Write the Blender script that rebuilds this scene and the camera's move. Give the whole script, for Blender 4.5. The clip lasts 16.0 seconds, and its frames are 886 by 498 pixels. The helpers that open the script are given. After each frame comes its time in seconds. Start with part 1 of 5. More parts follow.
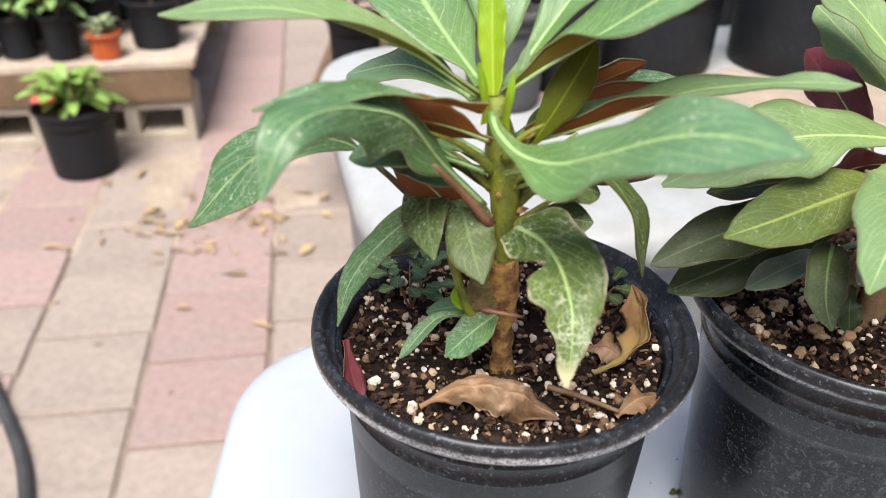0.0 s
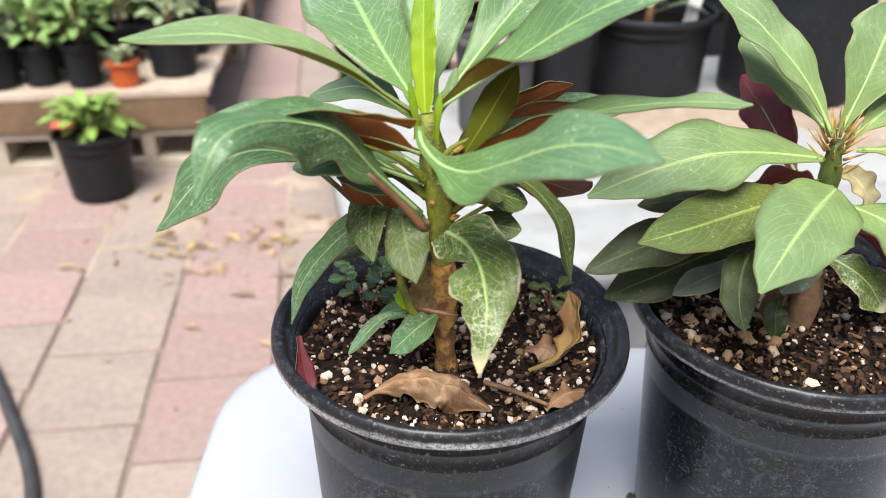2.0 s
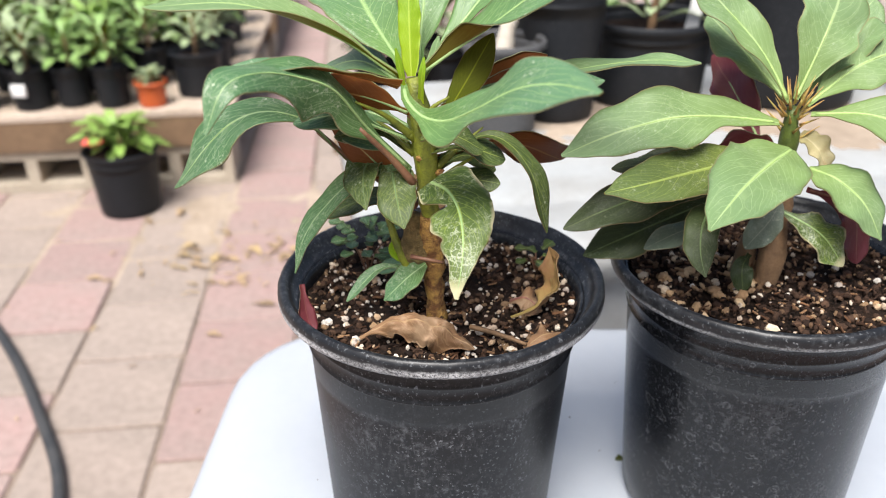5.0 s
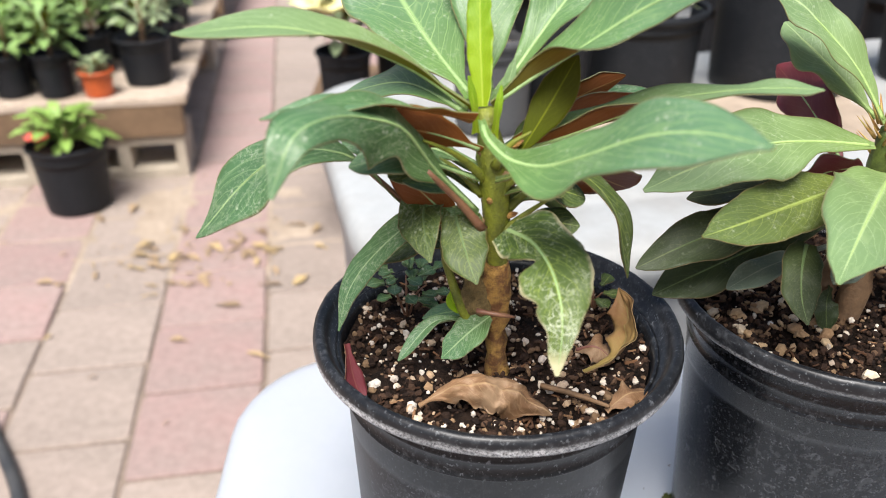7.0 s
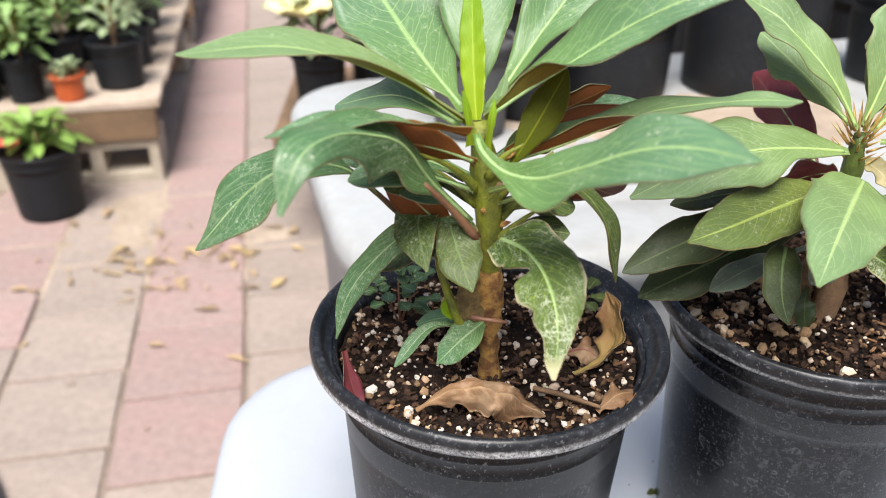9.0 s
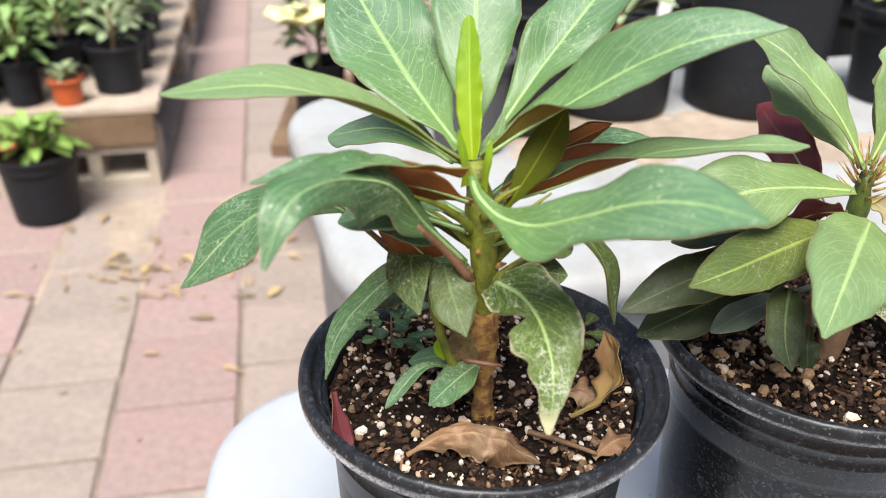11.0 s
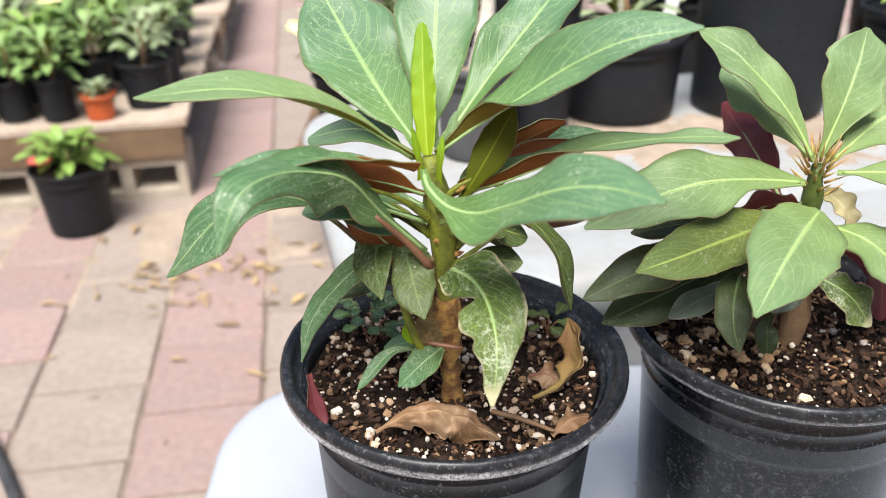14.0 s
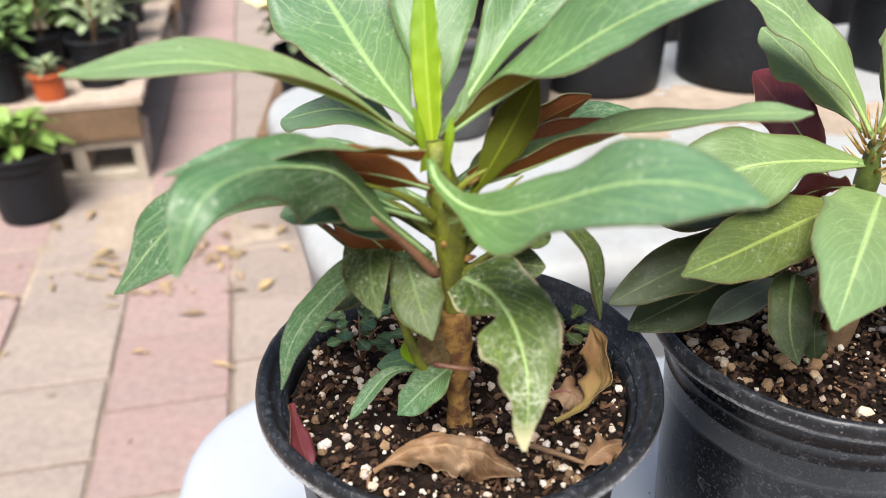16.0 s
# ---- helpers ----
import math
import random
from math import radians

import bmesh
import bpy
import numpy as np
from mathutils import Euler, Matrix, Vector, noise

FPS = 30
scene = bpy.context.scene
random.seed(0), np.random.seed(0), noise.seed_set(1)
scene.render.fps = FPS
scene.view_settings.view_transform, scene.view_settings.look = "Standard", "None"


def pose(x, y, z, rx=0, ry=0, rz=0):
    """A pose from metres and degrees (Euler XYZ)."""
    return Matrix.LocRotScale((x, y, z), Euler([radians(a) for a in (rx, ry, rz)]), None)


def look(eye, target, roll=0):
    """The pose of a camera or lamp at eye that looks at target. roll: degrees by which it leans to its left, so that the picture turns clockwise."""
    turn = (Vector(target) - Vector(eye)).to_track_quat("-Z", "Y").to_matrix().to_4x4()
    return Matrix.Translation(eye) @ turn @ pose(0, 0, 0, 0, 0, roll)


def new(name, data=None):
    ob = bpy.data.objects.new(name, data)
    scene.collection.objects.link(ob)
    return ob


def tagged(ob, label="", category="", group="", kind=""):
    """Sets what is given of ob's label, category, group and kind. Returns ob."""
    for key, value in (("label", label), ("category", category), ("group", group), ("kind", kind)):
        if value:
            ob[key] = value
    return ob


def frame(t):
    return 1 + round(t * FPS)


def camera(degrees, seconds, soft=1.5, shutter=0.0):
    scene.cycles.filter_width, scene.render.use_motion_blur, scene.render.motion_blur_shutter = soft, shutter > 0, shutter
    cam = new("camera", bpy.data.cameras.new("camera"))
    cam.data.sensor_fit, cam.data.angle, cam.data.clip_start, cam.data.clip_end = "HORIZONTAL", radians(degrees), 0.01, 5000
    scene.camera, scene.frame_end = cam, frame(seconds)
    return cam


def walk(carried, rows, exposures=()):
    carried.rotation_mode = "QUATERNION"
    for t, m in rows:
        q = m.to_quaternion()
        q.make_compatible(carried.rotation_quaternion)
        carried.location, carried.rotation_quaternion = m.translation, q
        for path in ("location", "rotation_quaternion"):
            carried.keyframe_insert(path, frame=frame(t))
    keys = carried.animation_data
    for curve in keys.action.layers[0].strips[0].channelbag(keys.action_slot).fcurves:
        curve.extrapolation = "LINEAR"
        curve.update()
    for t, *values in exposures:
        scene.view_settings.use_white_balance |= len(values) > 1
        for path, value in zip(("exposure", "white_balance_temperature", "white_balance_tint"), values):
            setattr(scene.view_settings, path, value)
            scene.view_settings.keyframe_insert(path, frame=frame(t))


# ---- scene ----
cam = camera(56.0, 16.0, soft=1.0)
cam.data.dof.use_dof, cam.data.dof.focus_distance, cam.data.dof.aperture_fstop = True, 0.36, 9.8
PATH = [
    (0, (0.0009, 0.0003, 0.8623), (0.0009, 0.3436, 0.6570), 0.53),
    (0.5, (0.0077, 0.0109, 0.8669), (0.0056, 0.3545, 0.6620), 0.48),
    (1, (0.0113, 0.0014, 0.8664), (0.0077, 0.3466, 0.6644), 0.58),
    (1.5, (0.0231, -0.0045, 0.8677), (0.0167, 0.3426, 0.6690), 0.45),
    (2, (0.0327, -0.0300, 0.8692), (0.0230, 0.3200, 0.6758), 0.25),
    (2.5, (0.0501, -0.0666, 0.8656), (0.0361, 0.2867, 0.6785), -0.07),
    (3, (0.0609, -0.0776, 0.8708), (0.0429, 0.2770, 0.6865), -0.48),
    (3.5, (0.0556, -0.0828, 0.8683), (0.0345, 0.2723, 0.6854), -0.74),
    (3.7, (0.0543, -0.0839, 0.8623), (0.0323, 0.2721, 0.6813), -0.76),
    (5.8, (0.0426, -0.0678, 0.8576), (0.0233, 0.2863, 0.6726), -0.86),
    (6, (0.0338, -0.0635, 0.8593), (0.0173, 0.2901, 0.6732), -0.69),
    (6.5, (0.0088, -0.0339, 0.8609), (0.0020, 0.3186, 0.6718), -0.35),
    (7, (-0.0006, -0.0198, 0.8614), (0.0036, 0.3314, 0.6699), -0.26),
    (7.5, (-0.0024, -0.0232, 0.8698), (0.0095, 0.3274, 0.6777), -0.26),
    (8, (-0.0057, -0.0260, 0.8679), (0.0107, 0.3244, 0.6757), -0.33),
    (8.5, (-0.0129, -0.0307, 0.8665), (0.0051, 0.3201, 0.6750), -0.19),
    (9, (-0.0092, -0.0258, 0.8694), (0.0077, 0.3247, 0.6773), -0.10),
    (9.2, (-0.0103, -0.0194, 0.8714), (0.0059, 0.3308, 0.6788), -0.00),
    (11.3, (-0.0063, -0.0099, 0.8771), (0.0120, 0.3419, 0.6878), 0.82),
    (11.5, (-0.0092, -0.0116, 0.8741), (0.0098, 0.3409, 0.6860), 0.82),
    (12, (-0.0054, -0.0173, 0.8738), (0.0128, 0.3359, 0.6868), 0.40),
    (12.5, (0.0022, -0.0169, 0.8766), (0.0184, 0.3365, 0.6898), -0.19),
    (13, (0.0059, -0.0174, 0.8731), (0.0184, 0.3365, 0.6871), -0.58),
    (13.5, (0.0114, -0.0225, 0.8759), (0.0182, 0.3314, 0.6897), -0.92),
    (14, (0.0219, -0.0365, 0.8811), (0.0230, 0.3176, 0.6953), -1.09),
    (14.5, (0.0385, -0.0547, 0.8638), (0.0359, 0.3001, 0.6790), -1.39),
    (15, (0.0415, -0.0334, 0.8713), (0.0418, 0.3192, 0.6826), -1.65),
    (15.5, (0.0256, -0.0015, 0.8729), (0.0354, 0.3490, 0.6804), -1.39),
    (16, (0.0080, 0.0205, 0.8629), (0.0253, 0.3684, 0.6662), -1.07),
]
walk(cam, [(t, look(eye, target, roll)) for t, eye, target, roll in PATH])

# ---- world and light ----
world = bpy.data.worlds.new("sky")
scene.world = world
world.use_nodes = True
wn = world.node_tree
sky = wn.nodes.new("ShaderNodeTexSky")
sky.sky_type, sky.sun_disc = "NISHITA", False
sky.sun_elevation, sky.sun_rotation = radians(62), radians(-167)
sky.dust_density, sky.air_density = 4.0, 1.0
wn.links.new(sky.outputs[0], wn.nodes["Background"].inputs[0])
wn.nodes["Background"].inputs[1].default_value = 0.075
sun = new("sun", bpy.data.lights.new("sun", "SUN"))
sun.data.energy, sun.data.angle, sun.data.color = 3.3, radians(30), (1.0, 0.98, 0.955)
sun.matrix_world = look((-0.3, -1.35, 2.6), (0, 0, 0))
scene.view_settings.exposure = 1.0


# ---- materials ----
def node_mat(name):
    m = bpy.data.materials.new(name)
    m.use_nodes = True
    return m, m.node_tree, m.node_tree.nodes["Principled BSDF"]


def add(nt, kind, **vals):
    n = nt.nodes.new(kind)
    for k, v in vals.items():
        n.inputs[k.replace("_", " ")].default_value = v
    return n


def noise_tex(nt, scale, detail=4, rough=0.6, space="Object"):
    c = nt.nodes.new("ShaderNodeTexCoord")
    n = add(nt, "ShaderNodeTexNoise", Scale=scale, Detail=detail, Roughness=rough)
    nt.links.new(c.outputs[space], n.inputs["Vector"])
    return n


def ramp(nt, src, stops):
    r = nt.nodes.new("ShaderNodeValToRGB")
    els = r.color_ramp.elements
    while len(els) < len(stops):
        els.new(0.5)
    for e, (p, c) in zip(els, stops):
        e.position = p
        e.color = (c, c, c, 1) if isinstance(c, (int, float)) else (*c, 1)
    nt.links.new(src, r.inputs[0])
    return r.outputs[0]


def mix(nt, fac, a, b, mode="MIX"):
    m = nt.nodes.new("ShaderNodeMix")
    m.data_type, m.blend_type = "RGBA", mode
    for sock, v in ((m.inputs[0], fac), (m.inputs[6], a), (m.inputs[7], b)):
        if isinstance(v, (int, float)):
            sock.default_value = v
        elif isinstance(v, tuple):
            sock.default_value = (*v, 1)
        else:
            nt.links.new(v, sock)
    return m.outputs[2]


def maths(nt, op, a, b=0.0, c=0.0):
    m = nt.nodes.new("ShaderNodeMath")
    m.operation = op
    for i, v in enumerate((a, b, c)):
        if isinstance(v, (int, float)):
            m.inputs[i].default_value = v
        else:
            nt.links.new(v, m.inputs[i])
    return m.outputs[0]


def bump(nt, b, src, strength, dist):
    n = add(nt, "ShaderNodeBump", Strength=strength, Distance=dist)
    nt.links.new(src, n.inputs["Height"])
    nt.links.new(n.outputs[0], b.inputs["Normal"])


def plain(name, base, dark, scale, rough=0.7, rel=0.3, dist=0.001, spread=(0.35, 0.65), vary=0.0, spec=0.5, grain=0.35):
    """A mottled surface: two colours by a coarse and a fine noise, with fine relief."""
    m, nt, b = node_mat(name)
    n1, n2 = noise_tex(nt, scale), noise_tex(nt, scale * 9, 3)
    col = mix(nt, ramp(nt, n1.outputs[0], ((spread[0], 0), (spread[1], 1))), dark, base)
    col = mix(nt, grain, col, ramp(nt, n2.outputs[0], ((0.3, 0.35), (0.7, 0.75))), "OVERLAY")
    if vary:
        o = nt.nodes.new("ShaderNodeObjectInfo")
        h = add(nt, "ShaderNodeHueSaturation")
        nt.links.new(maths(nt, "MULTIPLY_ADD", o.outputs["Random"], vary, 1 - vary / 2), h.inputs["Value"])
        nt.links.new(col, h.inputs["Color"])
        col = h.outputs[0]
    nt.links.new(col, b.inputs["Base Color"])
    b.inputs["Roughness"].default_value = rough
    b.inputs["Specular IOR Level"].default_value = spec
    bump(nt, b, n2.outputs[0], rel, dist)
    return m


def grains(name, stops, rough=0.9):
    """Loose grains, each with a tone of its own."""
    m, nt, b = node_mat(name)
    g = nt.nodes.new("ShaderNodeNewGeometry")
    n = noise_tex(nt, 700, 3)
    col = mix(nt, 0.4, ramp(nt, g.outputs["Random Per Island"], stops), ramp(nt, n.outputs[0], ((0.3, 0.3), (0.7, 0.75))), "OVERLAY")
    nt.links.new(col, b.inputs["Base Color"])
    b.inputs["Roughness"].default_value = rough
    b.inputs["Specular IOR Level"].default_value = 0.2
    bump(nt, b, n.outputs[0], 0.6, 0.0008)
    return m


def leaf_mat(name, base, tip, vein, dust=0.0, rough=0.45, dust_col=(0.6, 0.64, 0.5), blotch=(0.5, 0.5, 0.5), blotchy=0.0, veins=0.6, dry_tip=0.0, tip_at=0.75, spec=0.5):
    """Leaf blade: UV x runs from base to tip, UV y across with the midrib at one half."""
    m, nt, b = node_mat(name)
    uv = nt.nodes.new("ShaderNodeUVMap")
    sep = nt.nodes.new("ShaderNodeSeparateXYZ")
    nt.links.new(uv.outputs[0], sep.inputs[0])
    u, v = sep.outputs[0], sep.outputs[1]
    side = maths(nt, "ABSOLUTE", maths(nt, "SUBTRACT", v, 0.5))
    wob = noise_tex(nt, 90, 3)
    wide = noise_tex(nt, 30, 3)
    col = mix(nt, ramp(nt, u, ((0.05, 0), (tip_at, 1))), base, tip)
    col = mix(nt, maths(nt, "MULTIPLY", ramp(nt, wide.outputs[0], ((0.38, 0), (0.68, 1))), 0.45), col, mix(nt, 1.0, col, (0.62, 0.66, 0.6), "MULTIPLY"))
    # side veins, bent towards the tip
    ph = maths(nt, "SUBTRACT", maths(nt, "MULTIPLY", u, 11.0), maths(nt, "MULTIPLY", maths(nt, "POWER", side, 1.4), 9.0))
    ph = maths(nt, "ADD", ph, maths(nt, "MULTIPLY", wide.outputs[0], 1.5))
    tri = maths(nt, "ABSOLUTE", maths(nt, "SUBTRACT", maths(nt, "FRACT", ph), 0.5))
    line = maths(nt, "MULTIPLY", ramp(nt, tri, ((0.0, 1), (0.018, 0.75), (0.04, 0))), ramp(nt, side, ((0.34, 1), (0.46, 0))))
    # a net of finer veins, drawn out across the blade and closing into loops at the edge
    vor = add(nt, "ShaderNodeTexVoronoi", Scale=1.0, Randomness=0.85)
    vor.feature = "DISTANCE_TO_EDGE"
    uvs = nt.nodes.new("ShaderNodeCombineXYZ")
    nt.links.new(ph, uvs.inputs[0])
    nt.links.new(maths(nt, "MULTIPLY_ADD", v, 5.0, maths(nt, "MULTIPLY", wide.outputs[0], 1.5)), uvs.inputs[1])
    nt.links.new(uvs.outputs[0], vor.inputs["Vector"])
    c = nt.nodes.new("ShaderNodeTexCoord")
    net = maths(nt, "MULTIPLY", ramp(nt, vor.outputs[0], ((0.0, 1), (0.018, 0.6), (0.05, 0))), 0.42)
    col = mix(nt, maths(nt, "MULTIPLY", maths(nt, "MAXIMUM", line, net), veins), col, vein)
    rib = ramp(nt, maths(nt, "MULTIPLY", side, maths(nt, "ADD", 0.6, maths(nt, "MULTIPLY", u, 0.8))), ((0.0, 1), (0.014, 0.9), (0.034, 0)))
    col = mix(nt, maths(nt, "MULTIPLY", rib, 0.75), col, vein)
    col = mix(nt, maths(nt, "MULTIPLY", ramp(nt, side, ((0.478, 0), (0.495, 1))), 0.5), col, (0.3, 0.2, 0.1))
    if blotchy:
        bn = noise_tex(nt, 55, 5, 0.7)
        col = mix(nt, maths(nt, "MULTIPLY", ramp(nt, bn.outputs[0], ((0.5, 0), (0.62, 1))), blotchy), col, blotch)
    if dust:
        d1, d2 = noise_tex(nt, 45, 5, 0.7), noise_tex(nt, 520, 3, 0.7)
        crack = add(nt, "ShaderNodeTexVoronoi", Scale=260.0)
        crack.feature = "DISTANCE_TO_EDGE"
        warp = mix(nt, 0.012, c.outputs["Object"], noise_tex(nt, 160, 3).outputs["Color"])
        nt.links.new(warp, crack.inputs["Vector"])
        thick = dust > 0.9
        f = maths(nt, "MULTIPLY", ramp(nt, crack.outputs[0], ((0.012, 1), (0.075, 0)) if thick else ((0.012, 1), (0.055, 0))), ramp(nt, d1.outputs[0], ((0.44, 0.0), (0.66, 0.7)) if thick else ((0.42, 0.0), (0.72, 0.6))))
        f = maths(nt, "MAXIMUM", f, maths(nt, "MULTIPLY", ramp(nt, d2.outputs[0], ((0.58, 0), (0.68, 1))), ramp(nt, d1.outputs[0], ((0.38, 0.12), (0.75, 0.7)))))
        spots = add(nt, "ShaderNodeTexVoronoi", Scale=210.0, Randomness=1.0)
        nt.links.new(c.outputs["Object"], spots.inputs["Vector"])
        dots = ramp(nt, spots.outputs["Distance"], ((0.1, 1), (0.15, 0)))
        f = maths(nt, "MAXIMUM", f, maths(nt, "MULTIPLY", dots, ramp(nt, d1.outputs[0], ((0.42, 0), (0.55, 0.7)))))
        col = mix(nt, maths(nt, "MULTIPLY", f, dust), col, dust_col)
        nt.links.new(maths(nt, "MULTIPLY_ADD", f, 0.3, rough), b.inputs["Roughness"])
    else:
        b.inputs["Roughness"].default_value = rough
    if dry_tip:
        at = maths(nt, "ADD", u, maths(nt, "MULTIPLY_ADD", wide.outputs[0], 0.3, -0.15))
        edge = maths(nt, "MULTIPLY", ramp(nt, side, ((0.44, 0), (0.49, 1))), ramp(nt, wob.outputs[0], ((0.4, 0), (0.55, 1))))
        col = mix(nt, maths(nt, "MULTIPLY", maths(nt, "MAXIMUM", ramp(nt, at, ((0.9, 0), (0.97, 1))), edge), dry_tip), col, (0.55, 0.5, 0.3))
    nt.links.new(col, b.inputs["Base Color"])
    b.inputs["Specular IOR Level"].default_value = spec
    h = maths(nt, "ADD", maths(nt, "MULTIPLY", wob.outputs[0], 0.7), maths(nt, "MULTIPLY", maths(nt, "MAXIMUM", line, net), 0.3))
    bump(nt, b, h, 0.3, 0.0007)
    tr = nt.nodes.new("ShaderNodeBsdfTranslucent")
    nt.links.new(mix(nt, 1.0, col, (1.0, 1.0, 0.45), "MULTIPLY"), tr.inputs["Color"])
    ms = nt.nodes.new("ShaderNodeMixShader")
    ms.inputs[0].default_value = 0.22
    nt.links.new(b.outputs[0], ms.inputs[1])
    nt.links.new(tr.outputs[0], ms.inputs[2])
    nt.links.new(ms.outputs[0], nt.nodes["Material Output"].inputs["Surface"])
    return m


LEAF = leaf_mat("leaf_top", (0.13, 0.24, 0.05), (0.112, 0.225, 0.114), (0.34, 0.5, 0.19), dust=0.5, rough=0.42)
LEAF_DUSTY = leaf_mat("leaf_dusty", (0.1, 0.19, 0.045), (0.082, 0.185, 0.075), (0.4, 0.54, 0.28), dust=0.85, rough=0.46)
LEAF_OLD = leaf_mat("leaf_old", (0.068, 0.1, 0.02), (0.064, 0.1, 0.024), (0.3, 0.36, 0.09), dust=0.5, rough=0.5, veins=0.7, spec=0.35)
LEAF_YOUNG = leaf_mat("leaf_young", (0.32, 0.45, 0.008), (0.2, 0.36, 0.006), (0.45, 0.56, 0.06), veins=0.5)
LEAF_PALE = leaf_mat("leaf_pale", (0.21, 0.31, 0.09), (0.18, 0.285, 0.122), (0.44, 0.56, 0.27), dust=0.35, veins=0.42, rough=0.52, spec=0.35)
LEAF_MOTTLED = leaf_mat("leaf_mottled", (0.048, 0.088, 0.018), (0.1, 0.15, 0.03), (0.4, 0.5, 0.1), dust=1.0, rough=0.42, dry_tip=0.85, dust_col=(0.62, 0.66, 0.5))
LEAF_OLIVE = leaf_mat("leaf_olive", (0.13, 0.17, 0.03), (0.1, 0.145, 0.04), (0.36, 0.44, 0.1), dust=0.35, veins=0.4, rough=0.5, spec=0.35)
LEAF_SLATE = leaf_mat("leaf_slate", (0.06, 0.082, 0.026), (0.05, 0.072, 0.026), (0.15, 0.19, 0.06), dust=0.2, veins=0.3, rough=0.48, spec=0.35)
LEAF_SILVER = leaf_mat("leaf_silver", (0.2, 0.24, 0.18), (0.16, 0.21, 0.15), (0.3, 0.34, 0.26), dust=0.6, veins=0.3, rough=0.4)
LEAF_WITHERED = leaf_mat("leaf_withered", (0.42, 0.36, 0.16), (0.48, 0.42, 0.24), (0.55, 0.48, 0.28), veins=0.4, rough=0.6, blotchy=0.5, blotch=(0.3, 0.2, 0.08))
UNDER = leaf_mat("leaf_underside", (0.17, 0.16, 0.015), (0.19, 0.085, 0.02), (0.36, 0.33, 0.05), veins=0.25, tip_at=0.4, spec=0.3)
UNDER_GREEN = leaf_mat("leaf_underside_green", (0.2, 0.19, 0.008), (0.12, 0.12, 0.008), (0.36, 0.36, 0.04), veins=0.3, rough=0.55, spec=0.25)
RED = leaf_mat("leaf_red", (0.19, 0.034, 0.04), (0.15, 0.025, 0.034), (0.22, 0.08, 0.06), veins=0.3)
RUST = leaf_mat("leaf_rust", (0.24, 0.08, 0.014), (0.19, 0.056, 0.014), (0.46, 0.26, 0.09), veins=0.2, spec=0.25)
DRY = leaf_mat("leaf_dry", (0.3, 0.165, 0.08), (0.22, 0.115, 0.055), (0.44, 0.29, 0.15), veins=0.7, rough=0.65, blotchy=0.6, blotch=(0.4, 0.27, 0.16))
DRY_YELLOW = leaf_mat("leaf_dry_yellow", (0.3, 0.22, 0.055), (0.34, 0.19, 0.07), (0.4, 0.33, 0.12), veins=0.3, rough=0.65, blotchy=0.6, blotch=(0.3, 0.14, 0.06))
def milky(m, share):
    """Lets part of the light through: thin, cloudy plastic."""
    nt = m.node_tree
    b = nt.nodes["Principled BSDF"]
    tr, ms = nt.nodes.new("ShaderNodeBsdfTranslucent"), nt.nodes.new("ShaderNodeMixShader")
    nt.links.new(b.inputs["Base Color"].links[0].from_socket, tr.inputs["Color"])
    ms.inputs[0].default_value = share
    nt.links.new(b.outputs[0], ms.inputs[1])
    nt.links.new(tr.outputs[0], ms.inputs[2])
    nt.links.new(ms.outputs[0], nt.nodes["Material Output"].inputs["Surface"])
    return m


STEM = plain("stem_green", (0.2, 0.225, 0.018), (0.07, 0.085, 0.009), 110, 0.5, 0.6, 0.0012)
STEM_OLD = plain("stem_bark", (0.56, 0.32, 0.08), (0.2, 0.085, 0.028), 130, 0.6, 1.0, 0.002, spread=(0.42, 0.58))
STEM_SCAR = plain("stem_scar", (0.32, 0.22, 0.08), (0.14, 0.1, 0.035), 150, 0.75, 1.0, 0.002, spread=(0.4, 0.6))
STEM_DARK = plain("stem_brown", (0.24, 0.14, 0.07), (0.12, 0.07, 0.035), 60, 0.75, 0.6, 0.001)
PETIOLE_RED = plain("petiole_red", (0.2, 0.1, 0.05), (0.14, 0.06, 0.035), 80, 0.5)
SPINE = plain("spine", (0.55, 0.44, 0.13), (0.4, 0.19, 0.06), 160, 0.5)
STEM_DEEP = plain("stem_deep_green", (0.09, 0.13, 0.02), (0.035, 0.055, 0.012), 120, 0.5, 0.5, 0.001)


RIB = plain("midrib", (0.3, 0.43, 0.17), (0.25, 0.37, 0.14), 60, 0.5)
RIB_PALE = plain("midrib_pale", (0.33, 0.46, 0.15), (0.29, 0.41, 0.13), 60, 0.5)
RIB_DARK = plain("midrib_dark", (0.13, 0.19, 0.065), (0.1, 0.155, 0.05), 60, 0.5)
RIB_RED = plain("midrib_red", (0.24, 0.1, 0.07), (0.18, 0.07, 0.05), 60, 0.5)
RIB_OLIVE = plain("midrib_olive", (0.28, 0.35, 0.08), (0.23, 0.3, 0.07), 60, 0.5)
RIBS = {"leaf_olive": RIB_OLIVE, "leaf_slate": RIB_DARK, "leaf_silver": RIB, "leaf_top": RIB, "leaf_dusty": RIB, "leaf_old": RIB_DARK, "leaf_young": RIB_PALE, "leaf_pale": RIB_PALE, "leaf_mottled": RIB, "leaf_red": RIB_RED, "leaf_withered": RIB_OLIVE, "leaf_dry": RIB_RED, "leaf_dry_yellow": RIB_RED}


